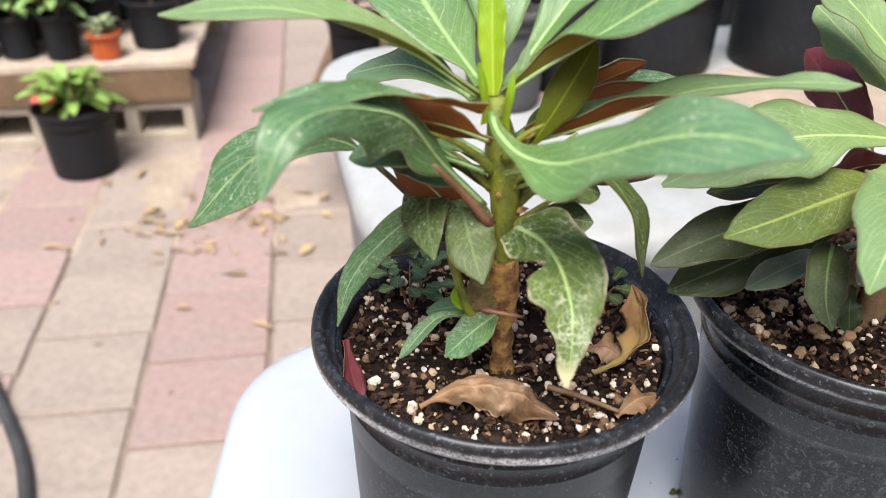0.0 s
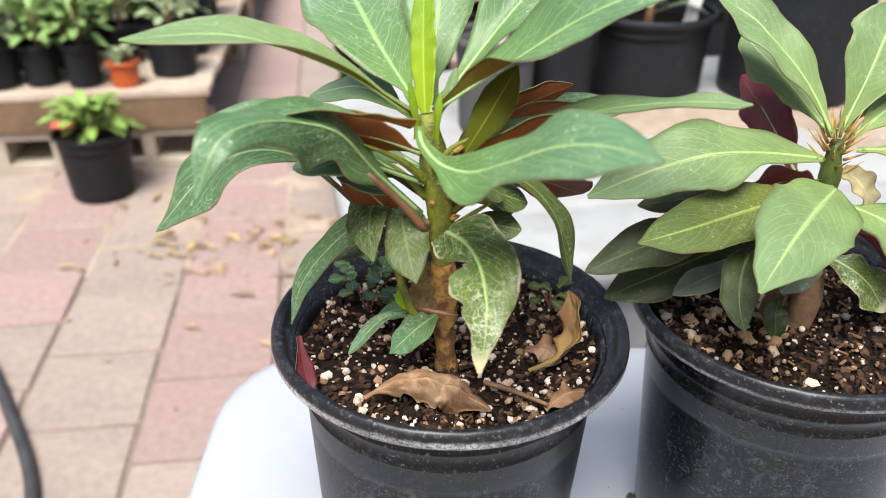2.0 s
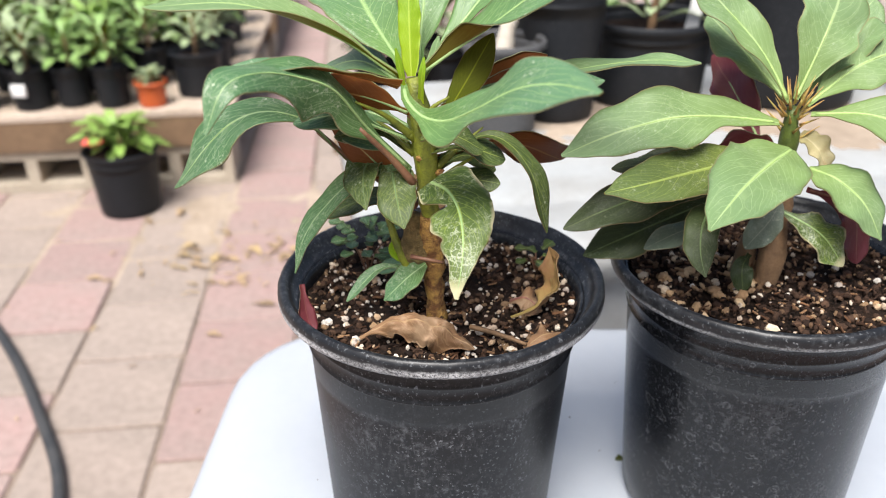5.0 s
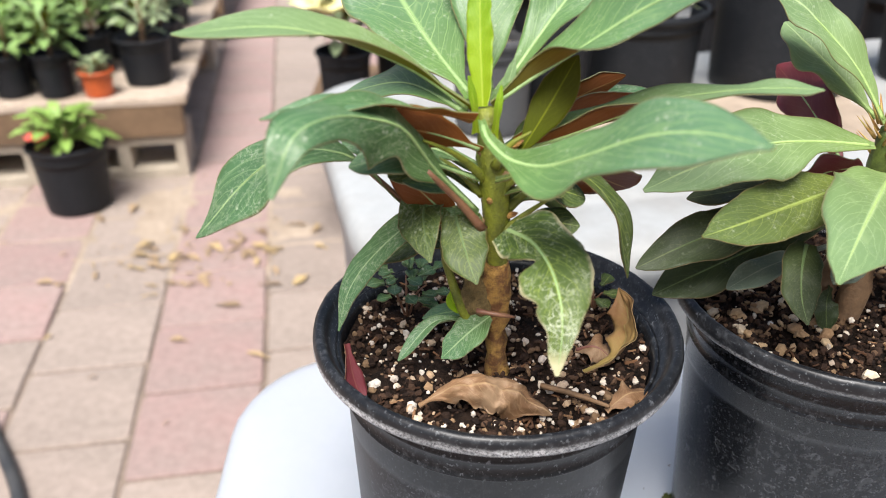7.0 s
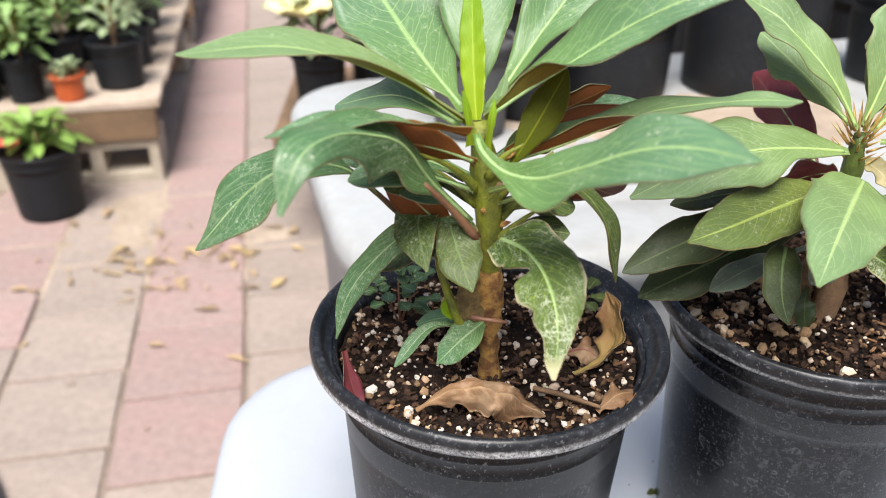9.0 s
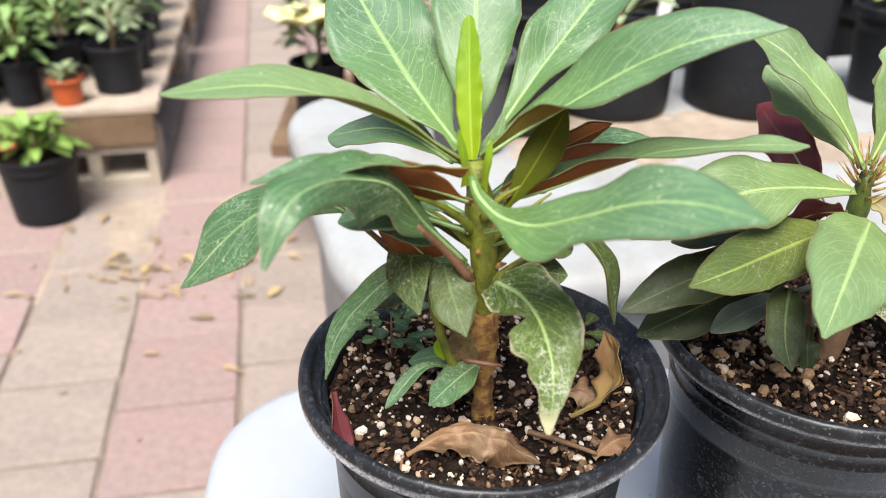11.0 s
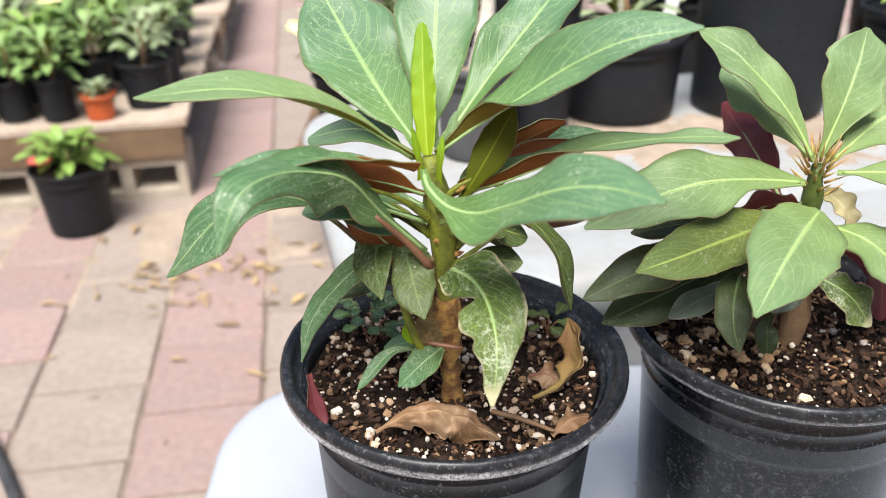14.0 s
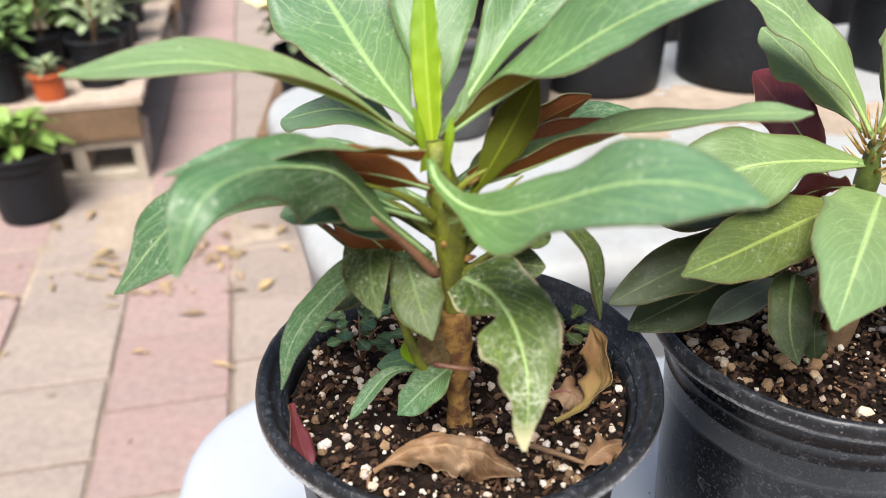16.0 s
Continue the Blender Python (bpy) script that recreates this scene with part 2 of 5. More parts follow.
def plastic(name, base, dust, dust_amount, rough, spots=0.25, shine=0.24):
    """Nursery plastic: dark, faintly glossy, with limy dust and fine scratches."""
    m, nt, b = node_mat(name)
    a, f, s = noise_tex(nt, 18, 6, 0.7), noise_tex(nt, 260, 4, 0.7), noise_tex(nt, 60, 8, 0.8)
    d = maths(nt, "MULTIPLY", ramp(nt, a.outputs[0], ((0.4, 0.05), (0.7, 0.7))), ramp(nt, f.outputs[0], ((0.5, 0), (0.7, 1))))
    ringv = add(nt, "ShaderNodeTexVoronoi", Scale=125.0)
    nt.links.new(a.inputs["Vector"].links[0].from_socket, ringv.inputs["Vector"])
    ring = ramp(nt, ringv.outputs["Distance"], ((0.2, 0.25), (0.27, 0.35), (0.3, 1), (0.36, 0)))
    ring = maths(nt, "MULTIPLY", ring, ramp(nt, s.outputs[0], ((0.5, 0), (0.6, min(1.0, spots)))))
    speck = noise_tex(nt, 620, 2, 0.6)
    d = maths(nt, "MAXIMUM", d, maths(nt, "MULTIPLY", ramp(nt, speck.outputs[0], ((0.61, 0), (0.67, 1))), ramp(nt, s.outputs[0], ((0.38, 0.15), (0.58, 1)))))
    mp = add(nt, "ShaderNodeMapping", Scale=(1.0, 1.0, 0.12))
    nt.links.new(a.inputs["Vector"].links[0].from_socket, mp.inputs["Vector"])
    scr = noise_tex(nt, 640, 4, 0.75)
    nt.links.new(mp.outputs[0], scr.inputs["Vector"])
    d = maths(nt, "MAXIMUM", d, maths(nt, "MULTIPLY", ramp(nt, scr.outputs[0], ((0.57, 0), (0.67, 0.45))), ramp(nt, a.outputs[0], ((0.4, 0.1), (0.62, 0.8)))))
    d = maths(nt, "MAXIMUM", maths(nt, "MULTIPLY", d, dust_amount), maths(nt, "MULTIPLY", maths(nt, "MULTIPLY", ring, 0.3), ramp(nt, f.outputs[0], ((0.38, 0.1), (0.56, 1)))))
    nt.links.new(mix(nt, d, base, dust), b.inputs["Base Color"])
    nt.links.new(maths(nt, "MULTIPLY_ADD", d, 0.4, maths(nt, "MULTIPLY_ADD", a.outputs[0], 0.2, rough)), b.inputs["Roughness"])
    b.inputs["Specular IOR Level"].default_value = shine
    bump(nt, b, f.outputs[0], 0.1, 0.0005)
    return m


POT = plastic("pot_plastic", (0.0058, 0.0066, 0.0082), (0.3, 0.315, 0.34), 0.42, 0.28, shine=0.3)
POT_SPOTTED = plastic("pot_water_marked", (0.0058, 0.0066, 0.0084), (0.3, 0.315, 0.34), 0.2, 0.14, spots=1.6, shine=0.32)
RIM = plastic("pot_rim", (0.007, 0.0075, 0.009), (0.3, 0.3, 0.3), 0.3, 0.26)
def scuffed(name, z, amount, width, r):
    """Rim plastic whose lower outer edge is worn to a broken chalky line."""
    m = plastic(name, (0.0085, 0.0092, 0.011), (0.45, 0.47, 0.5), 0.26, 0.28, shine=0.4)
    nt = m.node_tree
    b = nt.nodes["Principled BSDF"]
    c = nt.nodes.new("ShaderNodeTexCoord")
    sp = nt.nodes.new("ShaderNodeSeparateXYZ")
    nt.links.new(c.outputs["Object"], sp.inputs[0])
    fine, mid, wide = noise_tex(nt, 900, 4, 0.75), noise_tex(nt, 170, 4, 0.7), noise_tex(nt, 22, 3)
    off = maths(nt, "ADD", sp.outputs[2], maths(nt, "MULTIPLY_ADD", mid.outputs[0], 0.0022, -0.0011 - z))
    band = ramp(nt, maths(nt, "DIVIDE", maths(nt, "ABSOLUTE", off), width), ((0.0, 1), (0.5, 0.75), (1.0, 0)))
    f = maths(nt, "MULTIPLY", band, ramp(nt, fine.outputs[0], ((0.4, 0.1), (0.58, 1))))
    f = maths(nt, "MULTIPLY", f, ramp(nt, wide.outputs[0], ((0.36, 0.45), (0.58, 1))))
    rad = maths(nt, "SQRT", maths(nt, "ADD", maths(nt, "POWER", sp.outputs[0], 2.0), maths(nt, "POWER", sp.outputs[1], 2.0)))
    f = maths(nt, "MULTIPLY", f, maths(nt, "MULTIPLY", amount, maths(nt, "GREATER_THAN", rad, r)))
    old = b.inputs["Base Color"].links[0].from_socket
    nt.links.new(mix(nt, f, old, (0.72, 0.73, 0.74)), b.inputs["Base Color"])
    return m


RIM_WORN = scuffed("pot_rim_worn", 0.1614, 1.0, 0.0026, 0.0805)
RIM_FAINT = scuffed("pot_rim_faint", 0.1588, 0.5, 0.0016, 0.08)
POT_FAR = plastic("pot_plain", (0.0105, 0.012, 0.0145), (0.1, 0.1, 0.11), 0.4, 0.42)
POT_GREY = plastic("pot_grey", (0.07, 0.07, 0.072), (0.2, 0.2, 0.2), 0.5, 0.5)
TERRACOTTA = plain("orange_plastic", (0.5, 0.1, 0.025), (0.42, 0.08, 0.02), 25, 0.5)
WHITE = milky(plain("white_plastic", (0.68, 0.715, 0.76), (0.64, 0.68, 0.73), 9, 0.4, 0.25, 0.001, spread=(0.3, 0.6), grain=0.06), 0.45)
WHITE_DUSTY = milky(plain("dusty_white_plastic", (0.58, 0.6, 0.6), (0.5, 0.5, 0.485), 12, 0.55, 0.25, 0.001, spread=(0.35, 0.6), grain=0.12), 0.4)
SOIL = plain("potting_soil", (0.036, 0.021, 0.014), (0.007, 0.0045, 0.003), 140, 0.95, 1.0, 0.003, spec=0.15)
BARK = grains("bark_chip", ((0.0, (0.02, 0.011, 0.007)), (0.5, (0.07, 0.035, 0.02)), (0.8, (0.16, 0.08, 0.04)), (1.0, (0.26, 0.15, 0.08))))
CRUMB = grains("soil_crumb", ((0.0, (0.01, 0.006, 0.0045)), (0.5, (0.036, 0.02, 0.013)), (0.8, (0.075, 0.042, 0.026)), (1.0, (0.28, 0.18, 0.1))))
NUGGET = grains("bark_nugget", ((0.0, (0.2, 0.11, 0.06)), (0.4, (0.4, 0.25, 0.13)), (0.8, (0.55, 0.4, 0.24)), (1.0, (0.62, 0.52, 0.4))))
PERLITE = grains("perlite", ((0.0, (0.72, 0.66, 0.58)), (0.4, (0.62, 0.53, 0.42)), (0.7, (0.42, 0.29, 0.18)), (1.0, (0.55, 0.47, 0.4))))
TRUNK = plain("pale_trunk", (0.7, 0.64, 0.55), (0.5, 0.44, 0.36), 60, 0.8)
WOOD = plain("pallet_wood", (0.5, 0.41, 0.33), (0.36, 0.28, 0.21), 9, 0.8, 0.5, 0.002, vary=0.3)
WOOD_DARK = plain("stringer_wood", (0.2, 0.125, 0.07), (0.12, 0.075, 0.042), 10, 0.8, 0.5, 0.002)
BLOCK = plain("concrete_block", (0.45, 0.39, 0.31), (0.35, 0.3, 0.235), 20, 0.95, 0.8, 0.002)
PAVER_PINK = plain("paver_pink", (0.312, 0.208, 0.19), (0.28, 0.212, 0.19), 7, 0.9, 0.5, 0.0015, vary=0.14)
PAVER_TAN = plain("paver_tan", (0.31, 0.25, 0.213), (0.262, 0.214, 0.182), 7, 0.9, 0.5, 0.0015, vary=0.14)
SAND = plain("joint_sand", (0.38, 0.305, 0.235), (0.28, 0.22, 0.165), 6, 0.95, 0.8, 0.003)
JOINT = plain("joint_earth", (0.24, 0.185, 0.145), (0.15, 0.115, 0.09), 14, 0.95, 0.8, 0.003)
STRAW = grains("straw", ((0.0, (0.26, 0.18, 0.11)), (0.5, (0.36, 0.26, 0.16)), (0.8, (0.46, 0.34, 0.17)), (1.0, (0.22, 0.14, 0.08))))
HOSE = plain("black_rubber", (0.025, 0.027, 0.03), (0.05, 0.05, 0.05), 20, 0.6)
PANEL = plain("pale_panel", (0.55, 0.48, 0.47), (0.45, 0.39, 0.39), 5, 0.7)
GRAVEL = plain("gravel", (0.5, 0.38, 0.24), (0.3, 0.22, 0.13), 120, 0.9, 0.9, 0.004)
FLOWER_RED = plain("flower_red", (0.85, 0.13, 0.1), (0.75, 0.07, 0.06), 60, 0.6)
FLOWER_CREAM = plain("flower_cream", (0.82, 0.78, 0.45), (0.75, 0.65, 0.2), 40, 0.6)
OLIVE = leaf_mat("leaf_underside_dark", (0.075, 0.1, 0.002), (0.07, 0.075, 0.002), (0.2, 0.23, 0.01), veins=0.2, rough=0.6, spec=0.15)
FOLIAGE = leaf_mat("foliage", (0.21, 0.37, 0.1), (0.31, 0.49, 0.16), (0.42, 0.58, 0.2), veins=0.2)
FOLIAGE_LIME = leaf_mat("foliage_lime", (0.22, 0.39, 0.055), (0.31, 0.49, 0.11), (0.5, 0.64, 0.18), veins=0.2)
FOLIAGE_DUSK = leaf_mat("foliage_grey", (0.34, 0.45, 0.22), (0.42, 0.52, 0.29), (0.52, 0.6, 0.35), veins=0.2)
LABEL = plain("label_paper", (0.8, 0.8, 0.78), (0.72, 0.72, 0.7), 30, 0.6)


# ---- building helpers ----
def mesh_of(name, bm, mats, smooth=True):
    me = bpy.data.meshes.new(name)
    bmesh.ops.recalc_face_normals(bm, faces=bm.faces)
    bm.to_mesh(me)
    bm.free()
    for m in mats if isinstance(mats, (list, tuple)) else [mats]:
        me.materials.append(m)
    if smooth:
        for p in me.polygons:
            p.use_smooth = True
    return me


def part(name, bm, material, parent, label="", smooth=True):
    ob = new(name, mesh_of(name, bm, material, smooth))
    ob.parent = parent
    return tagged(ob, label)


def thing(name, label, category, at=(0, 0, 0), rz=0.0, group="", kind=""):
    ob = new(name)
    ob.empty_display_size = 0.05
    ob.matrix_world = pose(*at, 0, 0, rz)
    return tagged(ob, label, category, group, kind)


def spline(pts, n):
    """Points along a smooth curve through pts."""
    p = [Vector(q) for q in pts]
    p = [p[0] * 2 - p[1]] + p + [p[-1] * 2 - p[-2]]
    lens = [(p[i + 1] - p[i]).length for i in range(1, len(p) - 2)]
    total, out = sum(lens), []
    for k in range(n + 1):
        s, i = total * k / n, 0
        while i < len(lens) - 1 and s > lens[i]:
            s -= lens[i]
            i += 1
        t = min(1.0, s / lens[i])
        a, b, c, d = p[i:i + 4]
        out.append(0.5 * (2 * b + (c - a) * t + (2 * a - 5 * b + 4 * c - d) * t * t + (3 * b - a - 3 * c + d) * t ** 3))
    return out


def tube(bm, pts, radii, sides=8, n=None, mat=0, lumps=0.0, seed=0):
    n = n or (len(pts) - 1) * 4
    path = spline(pts, n)
    rings = []
    for k, c in enumerate(path):
        tan = (path[min(k + 1, n)] - path[max(k - 1, 0)]).normalized()
        a = tan.orthogonal().normalized() if k == 0 else (a - tan * a.dot(tan)).normalized()
        b = tan.cross(a)
        f = k / n * (len(radii) - 1)
        i = min(int(f), len(radii) - 2)
        r = radii[i] + (radii[i + 1] - radii[i]) * (f - i)
        ring = []
        for s in range(sides):
            w = 2 * math.pi * s / sides
            d = a * math.cos(w) + b * math.sin(w)
            rr = r * (1 + lumps * noise.noise((c + d * r) * 160 + Vector((seed, 0, 0))))
            ring.append(bm.verts.new(c + d * rr))
        rings.append(ring)
    fs = []
    for r0, r1 in zip(rings, rings[1:]):
        for s in range(sides):
            fs.append(bm.faces.new((r0[s], r0[(s + 1) % sides], r1[(s + 1) % sides], r1[s])))
    fs += [bm.faces.new(rings[0][::-1]), bm.faces.new(rings[-1])]
    for f in fs:
        f.material_index = mat
    return bm


def lathe(bm, profile, sides=64, mat=0, wob=0.0, seed=0):
    """Turns (radius, z) round the z axis; wob makes it slightly out of round."""
    rings = []
    for r, z in profile:
        rings.append([bm.verts.new((r * (1 + wob * math.sin(2 * w + seed)) * math.cos(w), r * (1 + wob * math.sin(2 * w + seed)) * math.sin(w), z))
                      for w in (2 * math.pi * s / sides for s in range(sides))])
    for r0, r1 in zip(rings, rings[1:]):
        for s in range(sides):
            bm.faces.new((r0[s], r0[(s + 1) % sides], r1[(s + 1) % sides], r1[s])).material_index = mat
    return rings


def box(bm, lo, hi, bevel=0.0, m=None):
    made = bmesh.ops.create_cube(bm, size=1.0)["verts"]
    for v in made:
        v.co = Vector([lo[i] + (hi[i] - lo[i]) * (v.co[i] + 0.5) for i in range(3)])
    if bevel:
        edges = list({e for v in made for e in v.link_edges})
        made = bmesh.ops.bevel(bm, geom=edges, offset=bevel, segments=2, affect="EDGES", profile=0.5)["verts"]
    if m:
        bmesh.ops.transform(bm, matrix=m, verts=made)
    return bm


def along(vals, u):
    """Value at u (0 to 1) of a line through evenly spaced vals."""
    g = u * (len(vals) - 1)
    i = min(int(g), len(vals) - 2)
    return vals[i] + (vals[i + 1] - vals[i]) * (g - i)


def glide(vals, u):
    """Value at u of a smooth line through evenly spaced vals."""
    g = u * (len(vals) - 1)
    i = min(int(g), len(vals) - 2)
    t = g - i
    a, b, c, d = vals[max(i - 1, 0)], vals[i], vals[i + 1], vals[min(i + 2, len(vals) - 1)]
    return max(0.0, 0.5 * (2 * b + (c - a) * t + (2 * a - 5 * b + 4 * c - d) * t * t + (3 * b - a - 3 * c + d) * t ** 3))


def blade(bm, pts, width, up=(0, 0, 1), fold=(30, 10), twist=(0, 0), petiole=0.06, wave=0.04, waves=2.5, curl=0.0, seed=0, n=22, m=4,
          top=0, under=1, ragged=0.0, crumple=0.0, foot=0.0, peak=1.45, thick=0.0005, sharp=0.7, half_a=None, half_b=None, fold_b=None):
    """A leaf blade along pts, folded along its midrib, with a waved edge, an upper and a lower skin.
    half_a and half_b: outlines of the two halves, base to tip, as shares of half the width."""
    uvl = bm.loops.layers.uv.verify()
    path = spline(pts, n)
    hint = Vector(up).normalized()
    rows = []
    for k, c in enumerate(path):
        u = k / n
        tan = (path[min(k + 1, n)] - path[max(k - 1, 0)]).normalized()
        side = tan.cross(hint).normalized()
        side = (Matrix.Rotation(radians(along(twist, u)), 3, tan) @ side).normalized()
        nor = side.cross(tan).normalized()
        x = max(0.0, (u - petiole) / (1 - petiole))
        w = 0.5 * width * max(0.0, math.sin(math.pi * x ** peak)) ** sharp
        w = max(w, 0.0015 * (1 - 0.6 * u)) if u < 0.98 else max(w, 0.0004)
        w = max(w, foot * (1 - 2.5 * u))
        f, fb = radians(along(fold, u)), radians(along(fold_b or fold, u))
        row = []
        for j in range(-m, m + 1):
            q = j / m
            ww = w
            if half_a:
                ww = max(0.5 * width * glide(half_a if q > 0 else half_b or half_a, u), 0.0004)
            if ragged:
                ww *= 1 + ragged * noise.noise(Vector((u * 7, 3.1 * (1 if q > 0 else -1), seed)))
                ww *= 1 + 0.28 * ragged * noise.noise(Vector((u * 26, 5.3 * (1 if q > 0 else -1), seed)))
            h = wave * width * math.sin(2 * math.pi * waves * u + seed * 1.7 + (1.9 if q > 0 else 0)) * q * q * min(1, x * 4)
            h += 0.35 * wave * width * noise.noise(Vector((u * 6, q * 2, seed + 9.0)))
            if crumple:
                h += crumple * width * (noise.noise(Vector((u * 9, q * 2.5, seed + 3.0))) + 0.5 * noise.noise(Vector((u * 22, q * 5, seed + 5.0))))
            bend = (f if q > 0 else fb) + curl * abs(q)
            p = c + side * (q * ww * math.cos(bend)) + nor * (abs(q) * ww * math.sin(bend) + h * (ww / (0.5 * width) if width else 0))
            row.append((p, nor, u, 0.5 + 0.5 * q))
        rows.append(row)
    skins = []
    for s in (1, -1):
        skins.append([[bm.verts.new(p + nor * (thick * 0.5 * s)) for p, nor, u, v in row] for row in rows])
    for s, g in enumerate(skins):
        for k in range(n):
            for j in range(2 * m):
                ks = ((k, j), (k, j + 1), (k + 1, j + 1), (k + 1, j)) if s == 0 else ((k, j), (k + 1, j), (k + 1, j + 1), (k, j + 1))
                fc = bm.faces.new([g[a][b] for a, b in ks])
                fc.material_index, fc.smooth = (top, under)[s], True
                for lp, (a, b) in zip(fc.loops, ks):
                    lp[uvl].uv = (rows[a][b][2], rows[a][b][3])
    t, b = skins
    for k in range(n):
        for j in (0, 2 * m):
            fc = bm.faces.new((t[k][j], t[k + 1][j], b[k + 1][j], b[k][j]))
            fc.material_index, fc.smooth = top, True
            for lp, (a, jj) in zip(fc.loops, ((k, j), (k + 1, j), (k + 1, j), (k, j))):
                lp[uvl].uv = (rows[a][jj][2], rows[a][jj][3])
    return bm


def leaf_part(parent, pts, width, mats=None, label="", name="leaf", **kw):
    bm = bmesh.new()
    kw.setdefault("ragged", 0.1)
    blade(bm, pts, width, **kw)
    me = bpy.data.meshes.new(name)
    bm.to_mesh(me)
    bm.free()
    for mt in mats or (LEAF, UNDER):
        me.materials.append(mt)
    ob = new(name, me)
    ob.parent = parent
    if width >= 0.016 and kw.get("rib", True) and not kw.get("crumple"):
        # the raised midrib, a thin ridge along the fold
        n = kw.get("n", 22)
        path = spline(pts, n)
        hint, tw = Vector(kw.get("up", (0, 0, 1))).normalized(), kw.get("twist", (0, 0))
        line = []
        for k in range(0, n + 1):
            tan = (path[min(k + 1, n)] - path[max(k - 1, 0)]).normalized()
            side = Matrix.Rotation(radians(along(tw, k / n)), 3, tan) @ tan.cross(hint).normalized()
            line.append(path[k] + side.cross(tan).normalized() * 0.00015)
        bm = bmesh.new()
        tube(bm, line[1:-1], [0.001, 0.00065, 0.00045, 0.00025, 0.0001], 6, n=n)
        part("midrib", bm, RIBS[(mats or (LEAF, UNDER))[0].name], ob, "pale midrib")
    return tagged(ob, label)


def pebble(bm, c, r, seed, flat=1.0, sub=1, mat=0):
    vs = bmesh.ops.create_icosphere(bm, subdivisions=sub, radius=1.0)["verts"]
    ax = Vector((random.random() - 0.5, random.random() - 0.5, random.random() - 0.5)).normalized()
    rot = Matrix.Rotation(random.random() * 6.28, 3, ax)
    sc = Vector((1, random.uniform(0.6, 1.0), random.uniform(0.55, 0.9) * flat))
    for v in vs:
        d = v.co.copy()
        d *= 1 + 0.35 * noise.noise(d * 1.7 + Vector((seed * 3.7, seed, 0)))
        v.co = Vector(c) + rot @ Vector((d.x * sc.x, d.y * sc.y, d.z * sc.z)) * r


def chip(bm, c, size, rz, rx):
    box(bm, (-size[0] / 2, -size[1] / 2, -size[2] / 2), (size[0] / 2, size[1] / 2, size[2] / 2), m=Matrix.Translation(c) @ Matrix.Rotation(rz, 4, "Z") @ Matrix.Rotation(rx, 4, "X"))


# ---- ground: pavers laid in running bond, turned a little to the boxes ----
GRID = 8.7
G = Matrix.Rotation(radians(GRID), 4, "Z")
ground = tagged(new("ground"), "sandy ground reaching to the horizon", "ground", kind="structure")
bm = bmesh.new()
bmesh.ops.create_grid(bm, x_segments=2, y_segments=2, size=300)
part("ground_sheet", bm, JOINT, ground, "dusty earth under and beyond the pavers").location = (0, 0, -0.006)


def rounded(w, d, r, seg=8):
    pts = []
    for cx, cy, a0 in ((w / 2 - r, d / 2 - r, 0), (-w / 2 + r, d / 2 - r, 90), (-w / 2 + r, -d / 2 + r, 180), (w / 2 - r, -d / 2 + r, 270)):
        for k in range(seg + 1):
            a = radians(a0 + 90 * k / seg)
            pts.append((cx + r * math.cos(a), cy + r * math.sin(a)))
    return pts


def loft(bm, w, d, levels, mat=0, close=True):
    """levels: (inset, z, corner radius)."""
    rings = []
    for inset, z, r in levels:
        rings.append([bm.verts.new((x, y, z)) for x, y in rounded(w - 2 * inset, d - 2 * inset, r)])
    for r0, r1 in zip(rings, rings[1:]):
        k = len(r0)
        for s in range(k):
            bm.faces.new((r0[s], r0[(s + 1) % k], r1[(s + 1) % k], r1[s])).material_index = mat
    if close:
        bm.faces.new(rings[-1]).material_index = mat
    return rings


# ---- the two white boxes that carry the pots ----
def white_box(label, cx, cy, w, d, h, rz, rad, skin=WHITE):
    ob = thing("storage_box", label, "box", (cx, cy, 0), rz, "white plastic boxes")
    bm = bmesh.new()
    loft(bm, w, d, [(0.045, 0.0, rad * 0.7), (0.04, 0.004, rad * 0.7), (0.022, h - 0.055, rad * 0.9), (0.02, h - 0.05, rad), (0.012, h - 0.047, rad), (0.01, h - 0.03, rad)])
    part("body", bm, skin, ob)
    bm = bmesh.new()
    loft(bm, w, d, [(0.012, h - 0.034, rad), (0.0, h - 0.034, rad), (0.0, h - 0.016, rad), (0.002, h - 0.008, rad), (0.006, h - 0.003, rad * 0.95), (0.013, h - 0.0006, rad * 0.9),
                    (0.022, h, rad * 0.85), (0.085, h, rad * 0.6), (0.089, h - 0.0014, rad * 0.6), (0.1, h - 0.0014, rad * 0.55), (0.104, h, rad * 0.5), (0.13, h, rad * 0.4)])
    part("lid", bm, skin, ob, "scuffed white lid with rounded corners")
    return ob


white_box("white plastic storage box with scuffed lid, under the two pots", 0.187, 0.318, 0.65, 0.40, 0.487, 2.0, 0.085)
white_box("white plastic storage box with dusty lid carrying larger pots", 0.362, 0.893, 0.97, 0.54, 0.535, 13.0, 0.11, WHITE_DUSTY)


